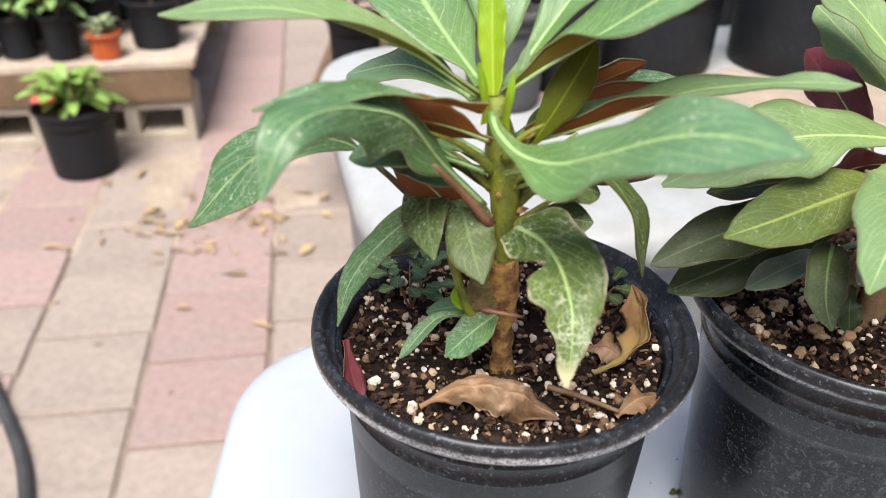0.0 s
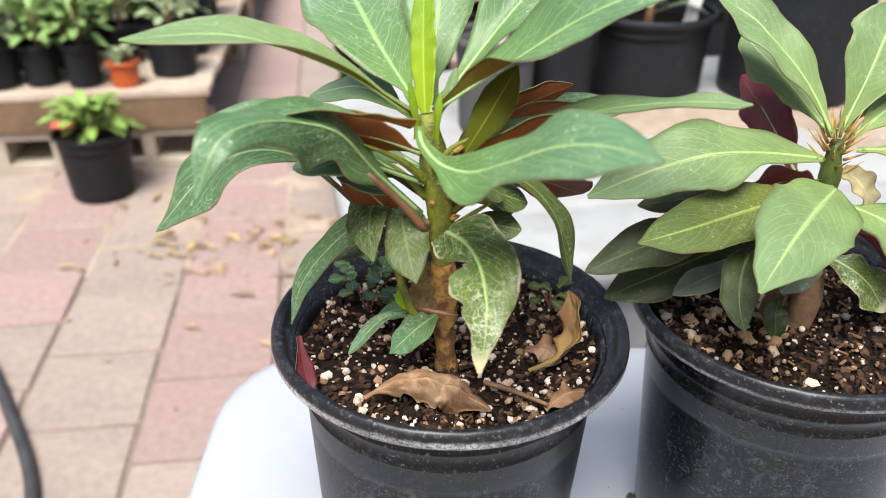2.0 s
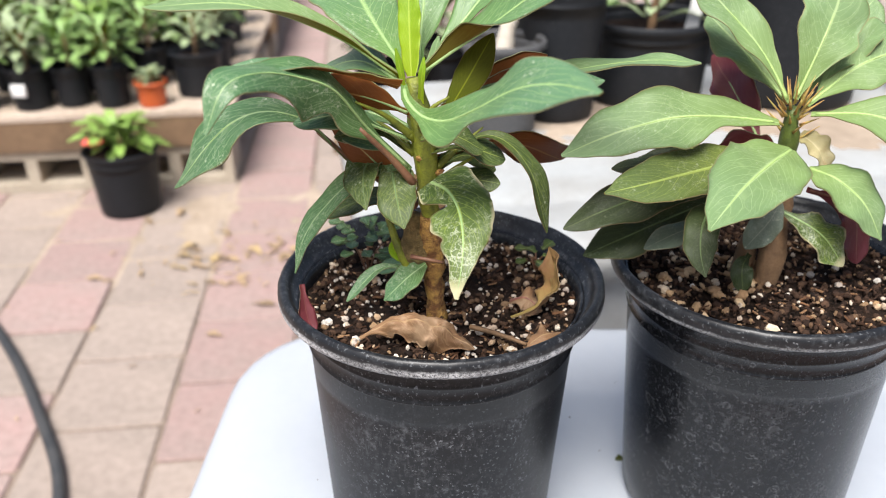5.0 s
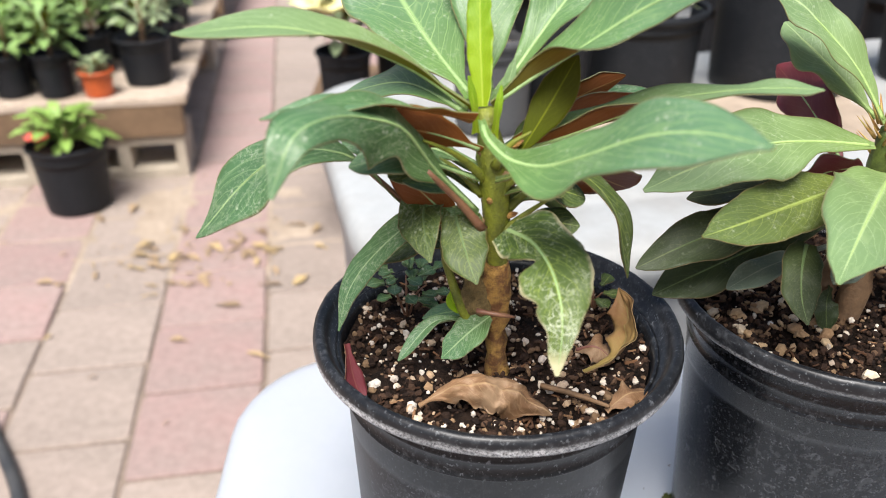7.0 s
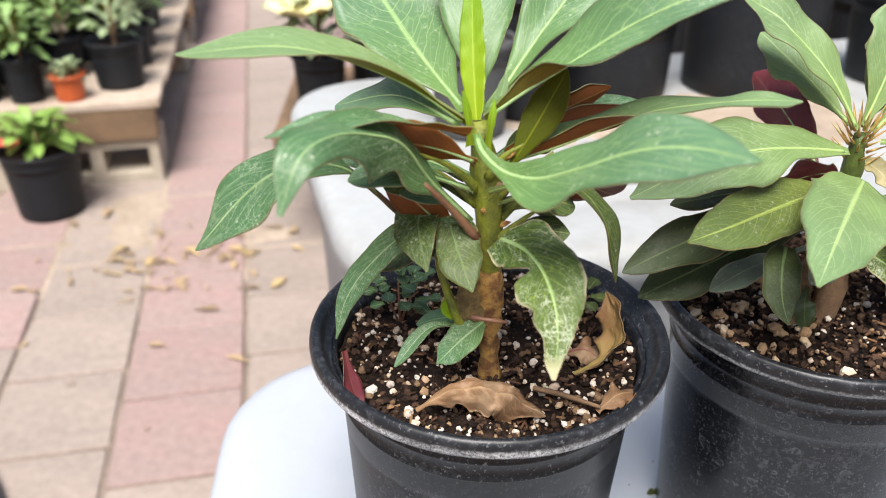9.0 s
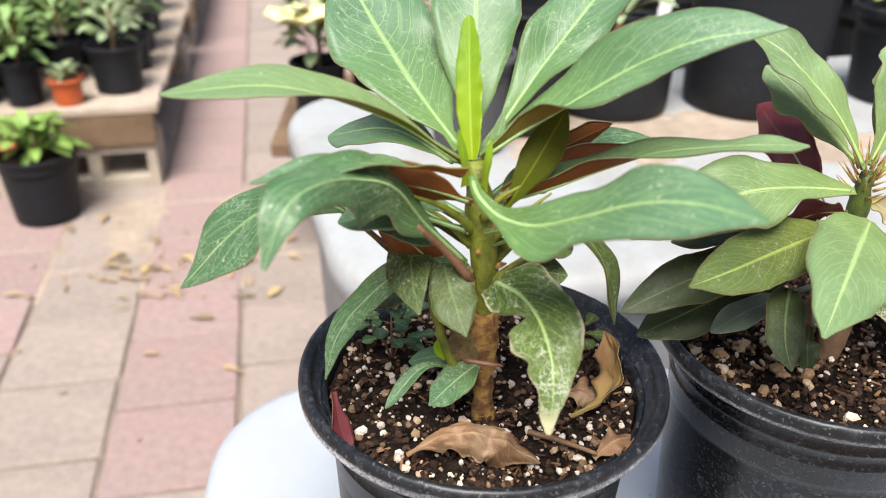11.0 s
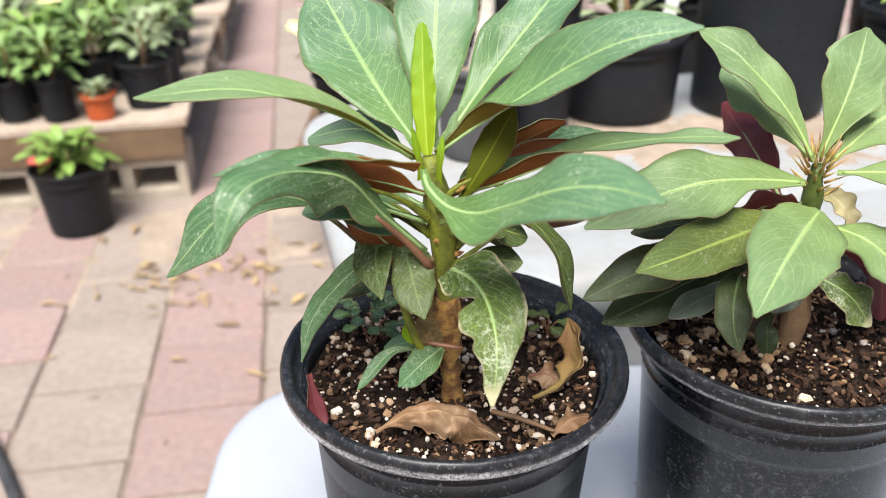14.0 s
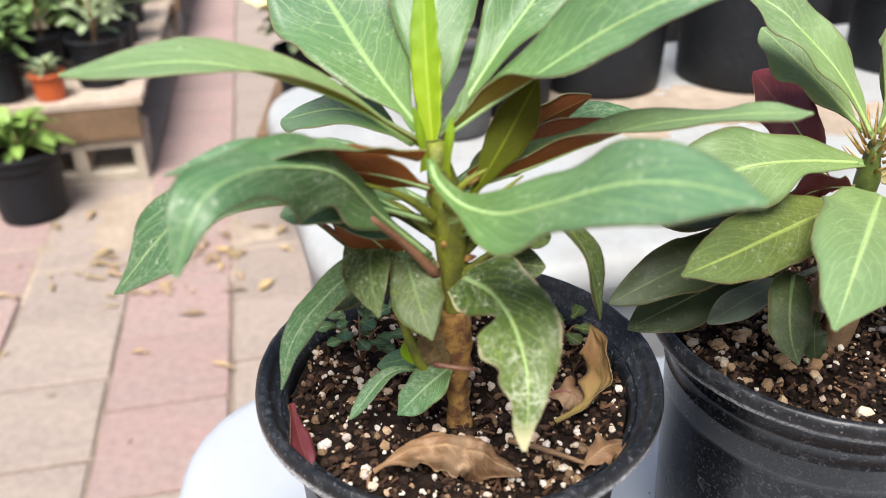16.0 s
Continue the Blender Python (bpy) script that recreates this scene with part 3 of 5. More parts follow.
# ---- nursery pots ----
def pot(name, label, category, x, y, z0, r, rb, h, tilt=(0, 0), mats=(POT, RIM), detail=True, group="", soil=0.012, soil_mat=None, lip=0.005):
    ob = thing(name, label, category, group=group)
    ob.matrix_world = Matrix.Translation((x, y, z0)) @ Euler((tilt[0], tilt[1], 0)).to_matrix().to_4x4()
    bm = bmesh.new()
    s = 160 if detail else 40
    t = r - lip
    prof = [(0.0005, 0.003), (rb - 0.012, 0.003), (rb - 0.006, 0.0), (rb - 0.002, 0.0015), (rb, 0.006)]
    for i in range(1, 9):
        f = i / 8 * 0.8
        prof.append((rb + (t - 0.0015 - rb) * f, 0.006 + (h - 0.006) * f))
    a = rb + (t - 0.0015 - rb) * 0.8
    prof += [(a + 0.0001, h * 0.804), (a + 0.0008, h * 0.807), (a + 0.0011, h * 0.811), (a + 0.0009, h * 0.815), (a + 0.0004, h * 0.818), (a + 0.001, h * 0.86), (a + 0.0014, h * 0.863), (a + 0.0016, h * 0.867), (a + 0.0015, h * 0.871), (a + 0.0012, h * 0.875),
             (t - 0.0002, h - 0.0105), (t + 0.0006, h - 0.0095), (t - 0.0006, h - 0.009), (t - 0.002, h - 0.012), (t - 0.003, h - 0.016), (rb + (t - rb) * 0.62 - 0.003, h * 0.62), (0.0005, h * 0.6)]
    lathe(bm, prof, s, wob=0.004 if detail else 0.0)
    part("body", bm, mats[0], ob)
    bm = bmesh.new()
    q = min(0.006, lip)
    rim = [(t - 0.0005, h - 0.0105), (t + (r - t) * 0.5, h - 0.0092), (r - 0.0022, h - 0.0085), (r - 0.0006, h - 0.0082), (r, h - 0.007), (r, h - 0.0048), (r - 0.0003, h - 0.0026), (r - 0.0012, h - 0.0008),
           (r - 0.0026, h - 0.0001), (r - 0.004, h - 0.0004), (r - q, h - 0.0035), (t - 0.0012, h - 0.014), (t - 0.0005, h - 0.0105)]
    lathe(bm, rim, s, wob=0.004 if detail else 0.0)
    if detail:
        for v in bm.verts:
            v.co += v.co.normalized() * 0.0004 * noise.noise(v.co * 220)
    part("rim", bm, mats[1], ob, "scuffed rolled rim")
    bm = bmesh.new()
    rs = t - 0.0035
    n = 26 if detail else 8
    rings = [[bm.verts.new((0, 0, h - soil))]]
    for i in range(1, n + 1):
        q = rs * i / n
        ring = []
        for j in range(72 if detail else 24):
            w = 2 * math.pi * j / (72 if detail else 24)
            p = Vector((q * math.cos(w), q * math.sin(w), h - soil))
            if detail:
                p.z += 0.003 * noise.noise(p * 70 + Vector((x * 9, 0, 0))) + 0.0022 * noise.noise(p * 230)
            ring.append(bm.verts.new(p))
        rings.append(ring)
    for j in range(len(rings[1])):
        bm.faces.new((rings[0][0], rings[1][j], rings[1][(j + 1) % len(rings[1])]))
    for r0, r1 in zip(rings[1:], rings[2:]):
        for j in range(len(r0)):
            bm.faces.new((r0[j], r1[j], r1[(j + 1) % len(r0)], r0[(j + 1) % len(r0)]))
    part("soil", bm, soil_mat or SOIL, ob, "dark potting mix" if soil_mat is None else "tan gravel")
    return ob


def mix_bits(parent, r, z, seed, perlite=460, barks=200, crumbs=1300):
    """Perlite, bark and crumbs scattered on the potting mix."""
    random.seed(seed)

    def spot():
        a, q = random.random() * 6.283, r * math.sqrt(random.random())
        return q * math.cos(a), q * math.sin(a)

    bm = bmesh.new()
    for i in range(perlite):
        s = random.choice((0.0005, 0.0007, 0.0008, 0.0009, 0.001, 0.0012, 0.0014, 0.0017, 0.0023))
        pebble(bm, (*spot(), z + s * 0.35 + 0.001), s, i)
    tagged(part("perlite", bm, PERLITE, parent, "white perlite grains", smooth=False), kind="stuff")
    bm = bmesh.new()
    for i in range(crumbs):
        s = random.choice((0.0006, 0.0008, 0.001, 0.0013, 0.0017, 0.0024))
        pebble(bm, (*spot(), z + 0.0008), s, i + 900, flat=0.8)
    tagged(part("crumb", bm, CRUMB, parent, "dark soil crumbs", smooth=False), kind="stuff")
    bm = bmesh.new()
    for i in range(barks):
        l = random.uniform(0.002, 0.0065)
        chip(bm, (*spot(), z + 0.0016), (l, l * random.uniform(0.1, 0.22), 0.0008), random.random() * 6.28, random.uniform(-0.9, 0.9))
    tagged(part("bark", bm, BARK, parent, "dark bark splinters", smooth=False), kind="stuff")


P1 = pot("nursery_pot", "black plastic nursery pot with chalky scuffed rim", "pot", 0.0245, 0.2945, 0.487, 0.0826, 0.061, 0.168, tilt=(0, 0.018), group="front pots", soil=0.015, lip=0.0105, mats=(POT, RIM_WORN))
mix_bits(P1, 0.0685, 0.165 - 0.012, 3, 520, 260, 2100)
P2 = pot("nursery_pot", "black plastic nursery pot with water marks on its side", "pot", 0.2019, 0.3286, 0.487, 0.0820, 0.0645, 0.166, tilt=(0.02, -0.015), group="front pots", soil=0.013, lip=0.0085, mats=(POT_SPOTTED, RIM_FAINT))
mix_bits(P2, 0.0695, 0.167 - 0.013, 5, 170, 260, 2200)
random.seed(9)
bm = bmesh.new()
for i in range(80):
    a, q = random.uniform(2.3, 4.2) if i % 8 else random.random() * 6.28, 0.069 * math.sqrt(random.random())
    e = random.uniform(0.0018, 0.0042)
    pebble(bm, (q * math.cos(a), q * math.sin(a), 0.1545 + e * 0.3), e, i + 40, flat=0.7)
tagged(part("bark_nugget", bm, NUGGET, P2, "tan bark nuggets", smooth=False), kind="stuff")

# ---- the tall plant in the scuffed pot ----
plant = thing("euphorbia", "leafy euphorbia with long dusty green leaves, in the scuffed pot", "plant", (0.027, 0.277, 0.639))
INV = Matrix.Translation((-0.027, -0.277, -0.639))


def stem_part(owner, inv, pts, radii, mat, name="stem", label="", lumps=0.25, sides=14):
    bm = bmesh.new()
    tube(bm, pts, radii, sides, lumps=lumps)
    bmesh.ops.transform(bm, matrix=inv, verts=bm.verts)
    return part(name, bm, mat, owner, label)


def rel(inv, pts):
    return [inv @ Vector(p) for p in pts]


stem_part(plant, INV, [(0.026, 0.275, 0.628), (0.0258, 0.2745, 0.650), (0.0245, 0.272, 0.676), (0.0245, 0.2705, 0.698)], [0.0052, 0.0046, 0.0045, 0.0052, 0.0056], STEM_OLD, "stem_base", "corky orange-brown lower stem", 0.5)
stem_part(plant, INV, [(0.025, 0.271, 0.686), (0.0235, 0.268, 0.72), (0.021, 0.267, 0.745), (0.0185, 0.269, 0.762)], [0.0036, 0.005, 0.0055, 0.0054, 0.0034], STEM, "stem", "ribbed yellow-green stem", 0.4)

stem_part(plant, INV, [(0.0190, 0.2750, 0.6640), (0.0170, 0.2720, 0.6780), (0.0160, 0.2720, 0.6890), (0.0180, 0.2720, 0.6970)], [0.004, 0.0062, 0.006, 0.003], STEM_SCAR, "old_branch", "swollen corky stub of an old branch", 0.7)
stem_part(plant, INV, [(0.0150, 0.2700, 0.6670), (0.0090, 0.2700, 0.6800), (0.0050, 0.2720, 0.6930), (0.0030, 0.2760, 0.7020)], [0.0022, 0.0022, 0.002, 0.0015], STEM, "side_shoot", "thin green side shoot", 0.3, 8)
stem_part(plant, INV, [(0.0160, 0.2580, 0.6820), (0.0240, 0.2550, 0.6820), (0.0310, 0.2560, 0.6800)], [0.0012, 0.0011, 0.0005], PETIOLE_RED, "leaf_stalk", "bare reddish leaf stalk", 0.3, 7)
LEAVES1 = [
    # points, width, upward hint, fold, skins, more
    ([(0.014, 0.264, 0.762), (-0.012, 0.257, 0.782), (-0.046, 0.248, 0.796), (-0.081, 0.238, 0.797)], 0.019, (0, -0.3, 1), (44, 42, 16, -4), (LEAF_PALE, UNDER_GREEN), dict(wave=0.02, foot=0.003, sharp=0.75, twist=(22, 14, 2, 0))),
    ([(0.014, 0.277, 0.763), (-0.003, 0.306, 0.778), (-0.019, 0.335, 0.796), (-0.031, 0.352, 0.813)], 0.046, (0.25, -1, 0.8), (12, 4), (LEAF, UNDER), dict(wave=0.06, peak=1.35, foot=0.003)),
    ([(0.0175, 0.2685, 0.7625), (0.0165, 0.276, 0.785), (0.0165, 0.286, 0.810)], 0.0098, (0.1, -1, 0.1), (-24, -10), (LEAF_YOUNG, LEAF_YOUNG), dict(wave=0.03, waves=6, peak=0.85, sharp=0.36, petiole=0.0, foot=0.002, n=44, m=5, ragged=0.25)),
    ([(0.0195, 0.279, 0.762), (0.0205, 0.305, 0.785), (0.0225, 0.33, 0.812), (0.024, 0.345, 0.835)], 0.036, (-0.1, -1, 0.6), (8, 2), (LEAF, UNDER), dict(wave=0.05, foot=0.003)),
    ([(0.022, 0.275, 0.762), (0.043, 0.296, 0.785), (0.069, 0.317, 0.811), (0.083, 0.328, 0.824)], 0.031, (-0.4, -0.8, 0.8), (34, 20, 0), (LEAF, UNDER), dict(wave=0.12, waves=2.5, foot=0.003, peak=1.55, sharp=0.8)),
    ([(0.0210, 0.2680, 0.7630), (0.0350, 0.2680, 0.7730), (0.0510, 0.2660, 0.7840), (0.0680, 0.2590, 0.7980), (0.0870, 0.2500, 0.8100), (0.1110, 0.2420, 0.8160)], 0.029, (-0.25, -0.65, 0.8), (60, 70, 30, 0, -8, -6, 0), (LEAF, UNDER), dict(wave=0.05, waves=1.8, n=40, twist=(-42, -38, -24, 0, 0, 0), half_a=(0.15, 0.3, 0.62, 0.95, 0.95, 0.62, 0.5, 0.42, 0.35, 0.2, 0.03), half_b=(0.2, 0.4, 0.65, 0.85, 1, 1, 1, 0.95, 0.8, 0.55, 0.05), fold_b=(30, 28, 22, 14, 8, 2, 0))),
    ([(0.028, 0.266, 0.740), (0.039, 0.270, 0.757), (0.052, 0.276, 0.779)], 0.0145, (0.4, 1, -0.1), (8, 4), (LEAF, OLIVE), dict(wave=0.02, sharp=0.8)),
    ([(0.03, 0.276, 0.746), (0.052, 0.292, 0.756), (0.077, 0.307, 0.762)], 0.0125, (0.1, 1, 0.3), (14, 5), (LEAF, RUST), dict(foot=0.002)),
    ([(0.0270, 0.2700, 0.7440), (0.0470, 0.2740, 0.7480), (0.0700, 0.2720, 0.7580), (0.0870, 0.2660, 0.7660), (0.1130, 0.2540, 0.7730), (0.1350, 0.2580, 0.7710)], 0.018, (0.05, -0.25, 1), (78, 76, 64, 34, 8, 0, 0), (LEAF_PALE, RUST), dict(wave=0.08, waves=2.2, n=44, half_a=(0.2, 0.5, 0.8, 1, 1, 1, 0.95, 0.75, 0.45, 0.55, 0.5, 0.05), half_b=(0.2, 0.6, 0.95, 1, 0.9, 0.8, 0.75, 0.7, 0.5, 0.6, 0.5, 0.05), fold_b=(40, 30, 15, 5, 0))),
    ([(0.026, 0.275, 0.742), (0.05, 0.285, 0.751), (0.085, 0.288, 0.758)], 0.016, (0.1, 1, 0.35), (12, 5), (LEAF, RUST), dict(foot=0.002)),
    ([(0.0160, 0.2520, 0.7630), (0.0180, 0.2440, 0.7590), (0.0250, 0.2360, 0.7550), (0.0350, 0.2260, 0.7570), (0.0470, 0.2140, 0.7660), (0.0600, 0.2000, 0.7770), (0.0730, 0.1880, 0.7820), (0.0850, 0.1750, 0.7830)], 0.0265, (-0.12, -0.62, 1), (42, 20, 6, 0, -4, 0), (LEAF, UNDER), dict(wave=0.1, waves=2.2, n=44, m=6, half_a=(0.12, 0.2, 0.35, 0.9, 1, 0.98, 0.95, 0.88, 0.8, 0.62, 0.08), half_b=(0.12, 0.2, 0.3, 0.5, 0.7, 0.8, 0.85, 0.85, 0.78, 0.55, 0.08), fold_b=(30, 30, 16, 8, 4, 0))),
    ([(0.0140, 0.2560, 0.7620), (-0.0040, 0.2460, 0.7690), (-0.0290, 0.2300, 0.7770), (-0.0520, 0.2160, 0.7770)], 0.0135, (0.1, 0.02, 1), (18, 12, 4), (LEAF, RUST), dict(wave=0.05, foot=0.003, sharp=0.8, peak=1.05, twist=(58, 12, -6, -8))),
    ([(0.0160, 0.2640, 0.7220), (-0.0000, 0.2520, 0.7450), (-0.0100, 0.2380, 0.7650), (-0.0210, 0.2250, 0.7740), (-0.0310, 0.2080, 0.7800), (-0.0390, 0.1940, 0.7790), (-0.0450, 0.1860, 0.7650)], 0.034, (0, -0.6, 1), (14, 10, 4, -4, -10, 0), (LEAF_DUSTY, RUST), dict(wave=0.07, waves=3.2, n=48, m=7, ragged=0.14, half_a=(0.1, 0.1, 0.12, 0.4, 0.65, 0.75, 0.78, 0.74, 0.6, 0.4, 0.05), half_b=(0.1, 0.1, 0.2, 0.6, 0.5, 0.8, 0.66, 0.42, 0.36, 0.28, 0.05), fold_b=(0, -10, -55, -65, -55, -25, 0))),
    ([(0.014, 0.274, 0.706), (-0.011, 0.283, 0.716), (-0.034, 0.27, 0.744), (-0.062, 0.266, 0.742), (-0.094, 0.271, 0.709)], 0.03, (-0.1, -0.5, 1), (14, -4), (LEAF_DUSTY, RUST), dict(petiole=0.4, wave=0.1, waves=3, sharp=0.95, peak=1.25)),
    ([(0.012, 0.272, 0.708), (-0.0005, 0.272, 0.7225), (-0.0205, 0.275, 0.741)], 0.017, (-0.3, 1, 0.4), (10, 5), (LEAF, RUST), dict(sharp=0.95, peak=1.1)),
    ([(0.0140, 0.2660, 0.7220), (-0.0060, 0.2700, 0.7170), (-0.0240, 0.2710, 0.7010), (-0.0350, 0.2680, 0.6860), (-0.0400, 0.2640, 0.6690)], 0.0125, (-0.5, -0.7, 0.6), (12, 6, -6), (LEAF_DUSTY, RUST), dict(wave=0.05, half_a=(0.1, 0.3, 0.7, 0.95, 1, 1, 0.95, 0.75, 0.45, 0.05))),
    ([(0.0020, 0.2840, 0.7240), (-0.0040, 0.2720, 0.7210), (-0.0040, 0.2580, 0.7170), (-0.0020, 0.2490, 0.7090)], 0.021, (-0.3, -0.9, 0.5), (6, 0), (LEAF_OLD, UNDER), dict(half_a=(0.2, 0.7, 1, 1, 0.85, 0.5, 0.05), half_b=(0.1, 0.45, 0.7, 0.72, 0.6, 0.35, 0.05))),
    ([(0.0070, 0.2700, 0.7220), (0.0090, 0.2620, 0.7160), (0.0120, 0.2510, 0.7090), (0.0150, 0.2430, 0.7030)], 0.0195, (0, -0.9, 0.6), (8, 0), (LEAF_OLD, UNDER), dict(half_a=(0.4, 0.62, 0.75, 0.9, 0.85, 0.5, 0.05), half_b=(0.55, 0.9, 1, 0.95, 0.8, 0.5, 0.05))),
    ([(0.0260, 0.2520, 0.7210), (0.0340, 0.2400, 0.7220), (0.0390, 0.2270, 0.7190), (0.0410, 0.2150, 0.7140), (0.0410, 0.2060, 0.7070), (0.0390, 0.1980, 0.6950)], 0.029, (0.0, -0.8, 0.8), (8, 4, 10, -4), (LEAF_MOTTLED, UNDER), dict(ragged=0.16, seed=4, wave=0.07, n=52, m=6, fold_b=(-6, -2, 0, -6), half_a=(0.5, 0.66, 0.78, 0.78, 0.76, 0.24, 0.78, 0.92, 0.9, 0.6, 0.62, 0.36, 0.3, 0.26, 0.05), half_b=(0.4, 0.8, 0.98, 1, 1, 1, 0.95, 0.9, 0.8, 0.66, 0.5, 0.36, 0.24, 0.15, 0.05))),
    ([(0.026, 0.266, 0.712), (0.04, 0.268, 0.716), (0.056, 0.268, 0.714)], 0.013, (0, -0.7, 0.8), (5, 0), (LEAF_OLD, UNDER), dict(petiole=0.2)),
    ([(0.026, 0.272, 0.722), (0.05, 0.27, 0.736), (0.068, 0.268, 0.722), (0.078, 0.272, 0.688)], 0.0125, (0.5, -0.5, 0.7), (25, 20), (LEAF_OLD, UNDER_GREEN), dict(petiole=0.2, wave=0.06)),
    ([(0.027, 0.274, 0.724), (0.058, 0.296, 0.724), (0.088, 0.325, 0.704)], 0.029, (0.3, 1, 0.4), (8, -5), (LEAF_OLD, RUST), dict(petiole=0.3, sharp=0.6)),
    ([(0.0220, 0.2660, 0.6740), (0.0130, 0.2640, 0.6670), (0.0020, 0.2620, 0.6560)], 0.0145, (-0.2, -0.6, 1), (8, 2), (LEAF_DUSTY, UNDER_GREEN), dict(half_a=(0.3, 0.8, 1, 1, 0.9, 0.65, 0.05))),
    ([(0.02, 0.278, 0.70), (-0.005, 0.287, 0.698), (-0.03, 0.292, 0.686)], 0.017, (0, -0.4, 1), (12, 4), (LEAF_OLD, UNDER), dict()),
    ([(0.012, 0.284, 0.755), (-0.012, 0.315, 0.757), (-0.041, 0.348, 0.742)], 0.024, (0, -0.6, 1), (12, 0), (LEAF, UNDER), dict()),
    ([(0.026, 0.28, 0.735), (0.05, 0.31, 0.738), (0.075, 0.34, 0.742)], 0.016, (0, -0.8, 0.6), (20, 5), (LEAF_DUSTY, UNDER), dict(petiole=0.4)),
    ([(0.02, 0.285, 0.735), (0.06, 0.33, 0.740), (0.11, 0.35, 0.738)], 0.024, (0, -0.3, 1), (16, 5), (LEAF_DUSTY, UNDER), dict(petiole=0.2)),
    ([(0.016, 0.268, 0.732), (-0.006, 0.266, 0.746), (-0.03, 0.268, 0.750)], 0.016, (0, -0.3, 1), (14, 4), (LEAF_DUSTY, UNDER), dict(petiole=0.25)),
    ([(0.017, 0.263, 0.748), (0.0, 0.256, 0.757), (-0.024, 0.248, 0.765)], 0.019, (0, 1, 0.3), (14, 4), (LEAF, RUST), dict(petiole=0.04, sharp=0.8)),
    ([(0.016, 0.27, 0.728), (0.0, 0.27, 0.738), (-0.018, 0.272, 0.734)], 0.013, (-0.1, -0.6, 1), (14, 4), (LEAF_OLD, UNDER), dict(petiole=0.3)),
    ([(0.016, 0.264, 0.736), (-0.01, 0.252, 0.750), (-0.03, 0.248, 0.748)], 0.017, (0, -0.5, 1), (14, 4), (LEAF_DUSTY, UNDER), dict(petiole=0.25)),
    ([(0.016, 0.272, 0.738), (-0.008, 0.282, 0.748), (-0.034, 0.288, 0.752)], 0.02, (0, -0.4, 1), (14, 4), (LEAF, UNDER), dict(petiole=0.15)),
    ([(0.016, 0.27, 0.738), (-0.004, 0.274, 0.745), (-0.026, 0.272, 0.742)], 0.017, (0, -0.5, 1), (14, 4), (LEAF_DUSTY, RUST), dict(petiole=0.1)),
    ([(0.024, 0.27, 0.742), (0.036, 0.28, 0.748), (0.05, 0.288, 0.744)], 0.014, (0, -0.5, 1), (14, 4), (LEAF_OLD, UNDER_GREEN), dict(petiole=0.2)),
    ([(0.026, 0.272, 0.718), (0.04, 0.282, 0.722), (0.054, 0.29, 0.712)], 0.015, (0, -0.6, 1), (10, 4), (LEAF_OLD, UNDER), dict(petiole=0.2)),
    ([(0.022, 0.258, 0.738), (0.034, 0.254, 0.742), (0.048, 0.262, 0.732)], 0.014, (0, -0.6, 1), (14, 4), (LEAF_OLD, UNDER_GREEN), dict(petiole=0.2)),
    ([(0.024, 0.264, 0.73), (0.04, 0.266, 0.732), (0.058, 0.272, 0.724)], 0.015, (0, -0.6, 1), (14, 4), (LEAF_OLD, UNDER_GREEN), dict(petiole=0.3)),
    ([(0.02, 0.27, 0.757), (0.026, 0.272, 0.768), (0.029, 0.275, 0.778)], 0.0045, (-0.2, -1, 0.4), (20, 10), (LEAF_PALE, LEAF_YOUNG), dict(foot=0.002)),
    ([(0.015, 0.265, 0.754), (0.014, 0.262, 0.765), (0.012, 0.262, 0.776)], 0.003, (0.1, -1, 0.3), (20, 10), (LEAF_YOUNG, LEAF_YOUNG), dict(foot=0.002)),
    ([(0.0215, 0.265, 0.752), (0.0225, 0.262, 0.764), (0.0235, 0.263, 0.772)], 0.003, (-0.1, -1, 0.3), (20, 10), (LEAF_YOUNG, LEAF_YOUNG), dict(foot=0.002)),
    ([(0.014, 0.276, 0.735), (-0.012, 0.29, 0.744), (-0.038, 0.3, 0.738)], 0.022, (0, -0.7, 0.9), (14, 4), (LEAF_DUSTY, RUST), dict(petiole=0.2)),
    ([(0.016, 0.268, 0.72), (0.004, 0.262, 0.732), (-0.012, 0.258, 0.738)], 0.008, (0, -0.4, 1), (24, 8), (LEAF, UNDER_GREEN), dict(petiole=0.4)),
    ([(0.018, 0.276, 0.664), (0.0, 0.272, 0.668), (-0.016, 0.262, 0.655)], 0.007, (-0.2, -0.6, 1), (30, 20), (LEAF_DUSTY, UNDER), dict(petiole=0.2)),
    ([(0.022, 0.278, 0.665), (0.008, 0.288, 0.662), (-0.006, 0.294, 0.655)], 0.011, (0, -0.5, 1), (8, 2), (LEAF, UNDER), dict()),
    ([(0.02, 0.276, 0.668), (0.008, 0.272, 0.676), (0.006, 0.27, 0.684)], 0.006, (0, -0.8, 0.4), (12, 4), (LEAF_YOUNG, LEAF_YOUNG), dict()),
]
for i, (pts, w, up, fold, skins, kw) in enumerate(LEAVES1):
    kw = dict(dict(seed=i, n=34, m=5), **kw)
    leaf_part(plant, rel(INV, pts), w, skins, up=up, fold=fold, **kw)

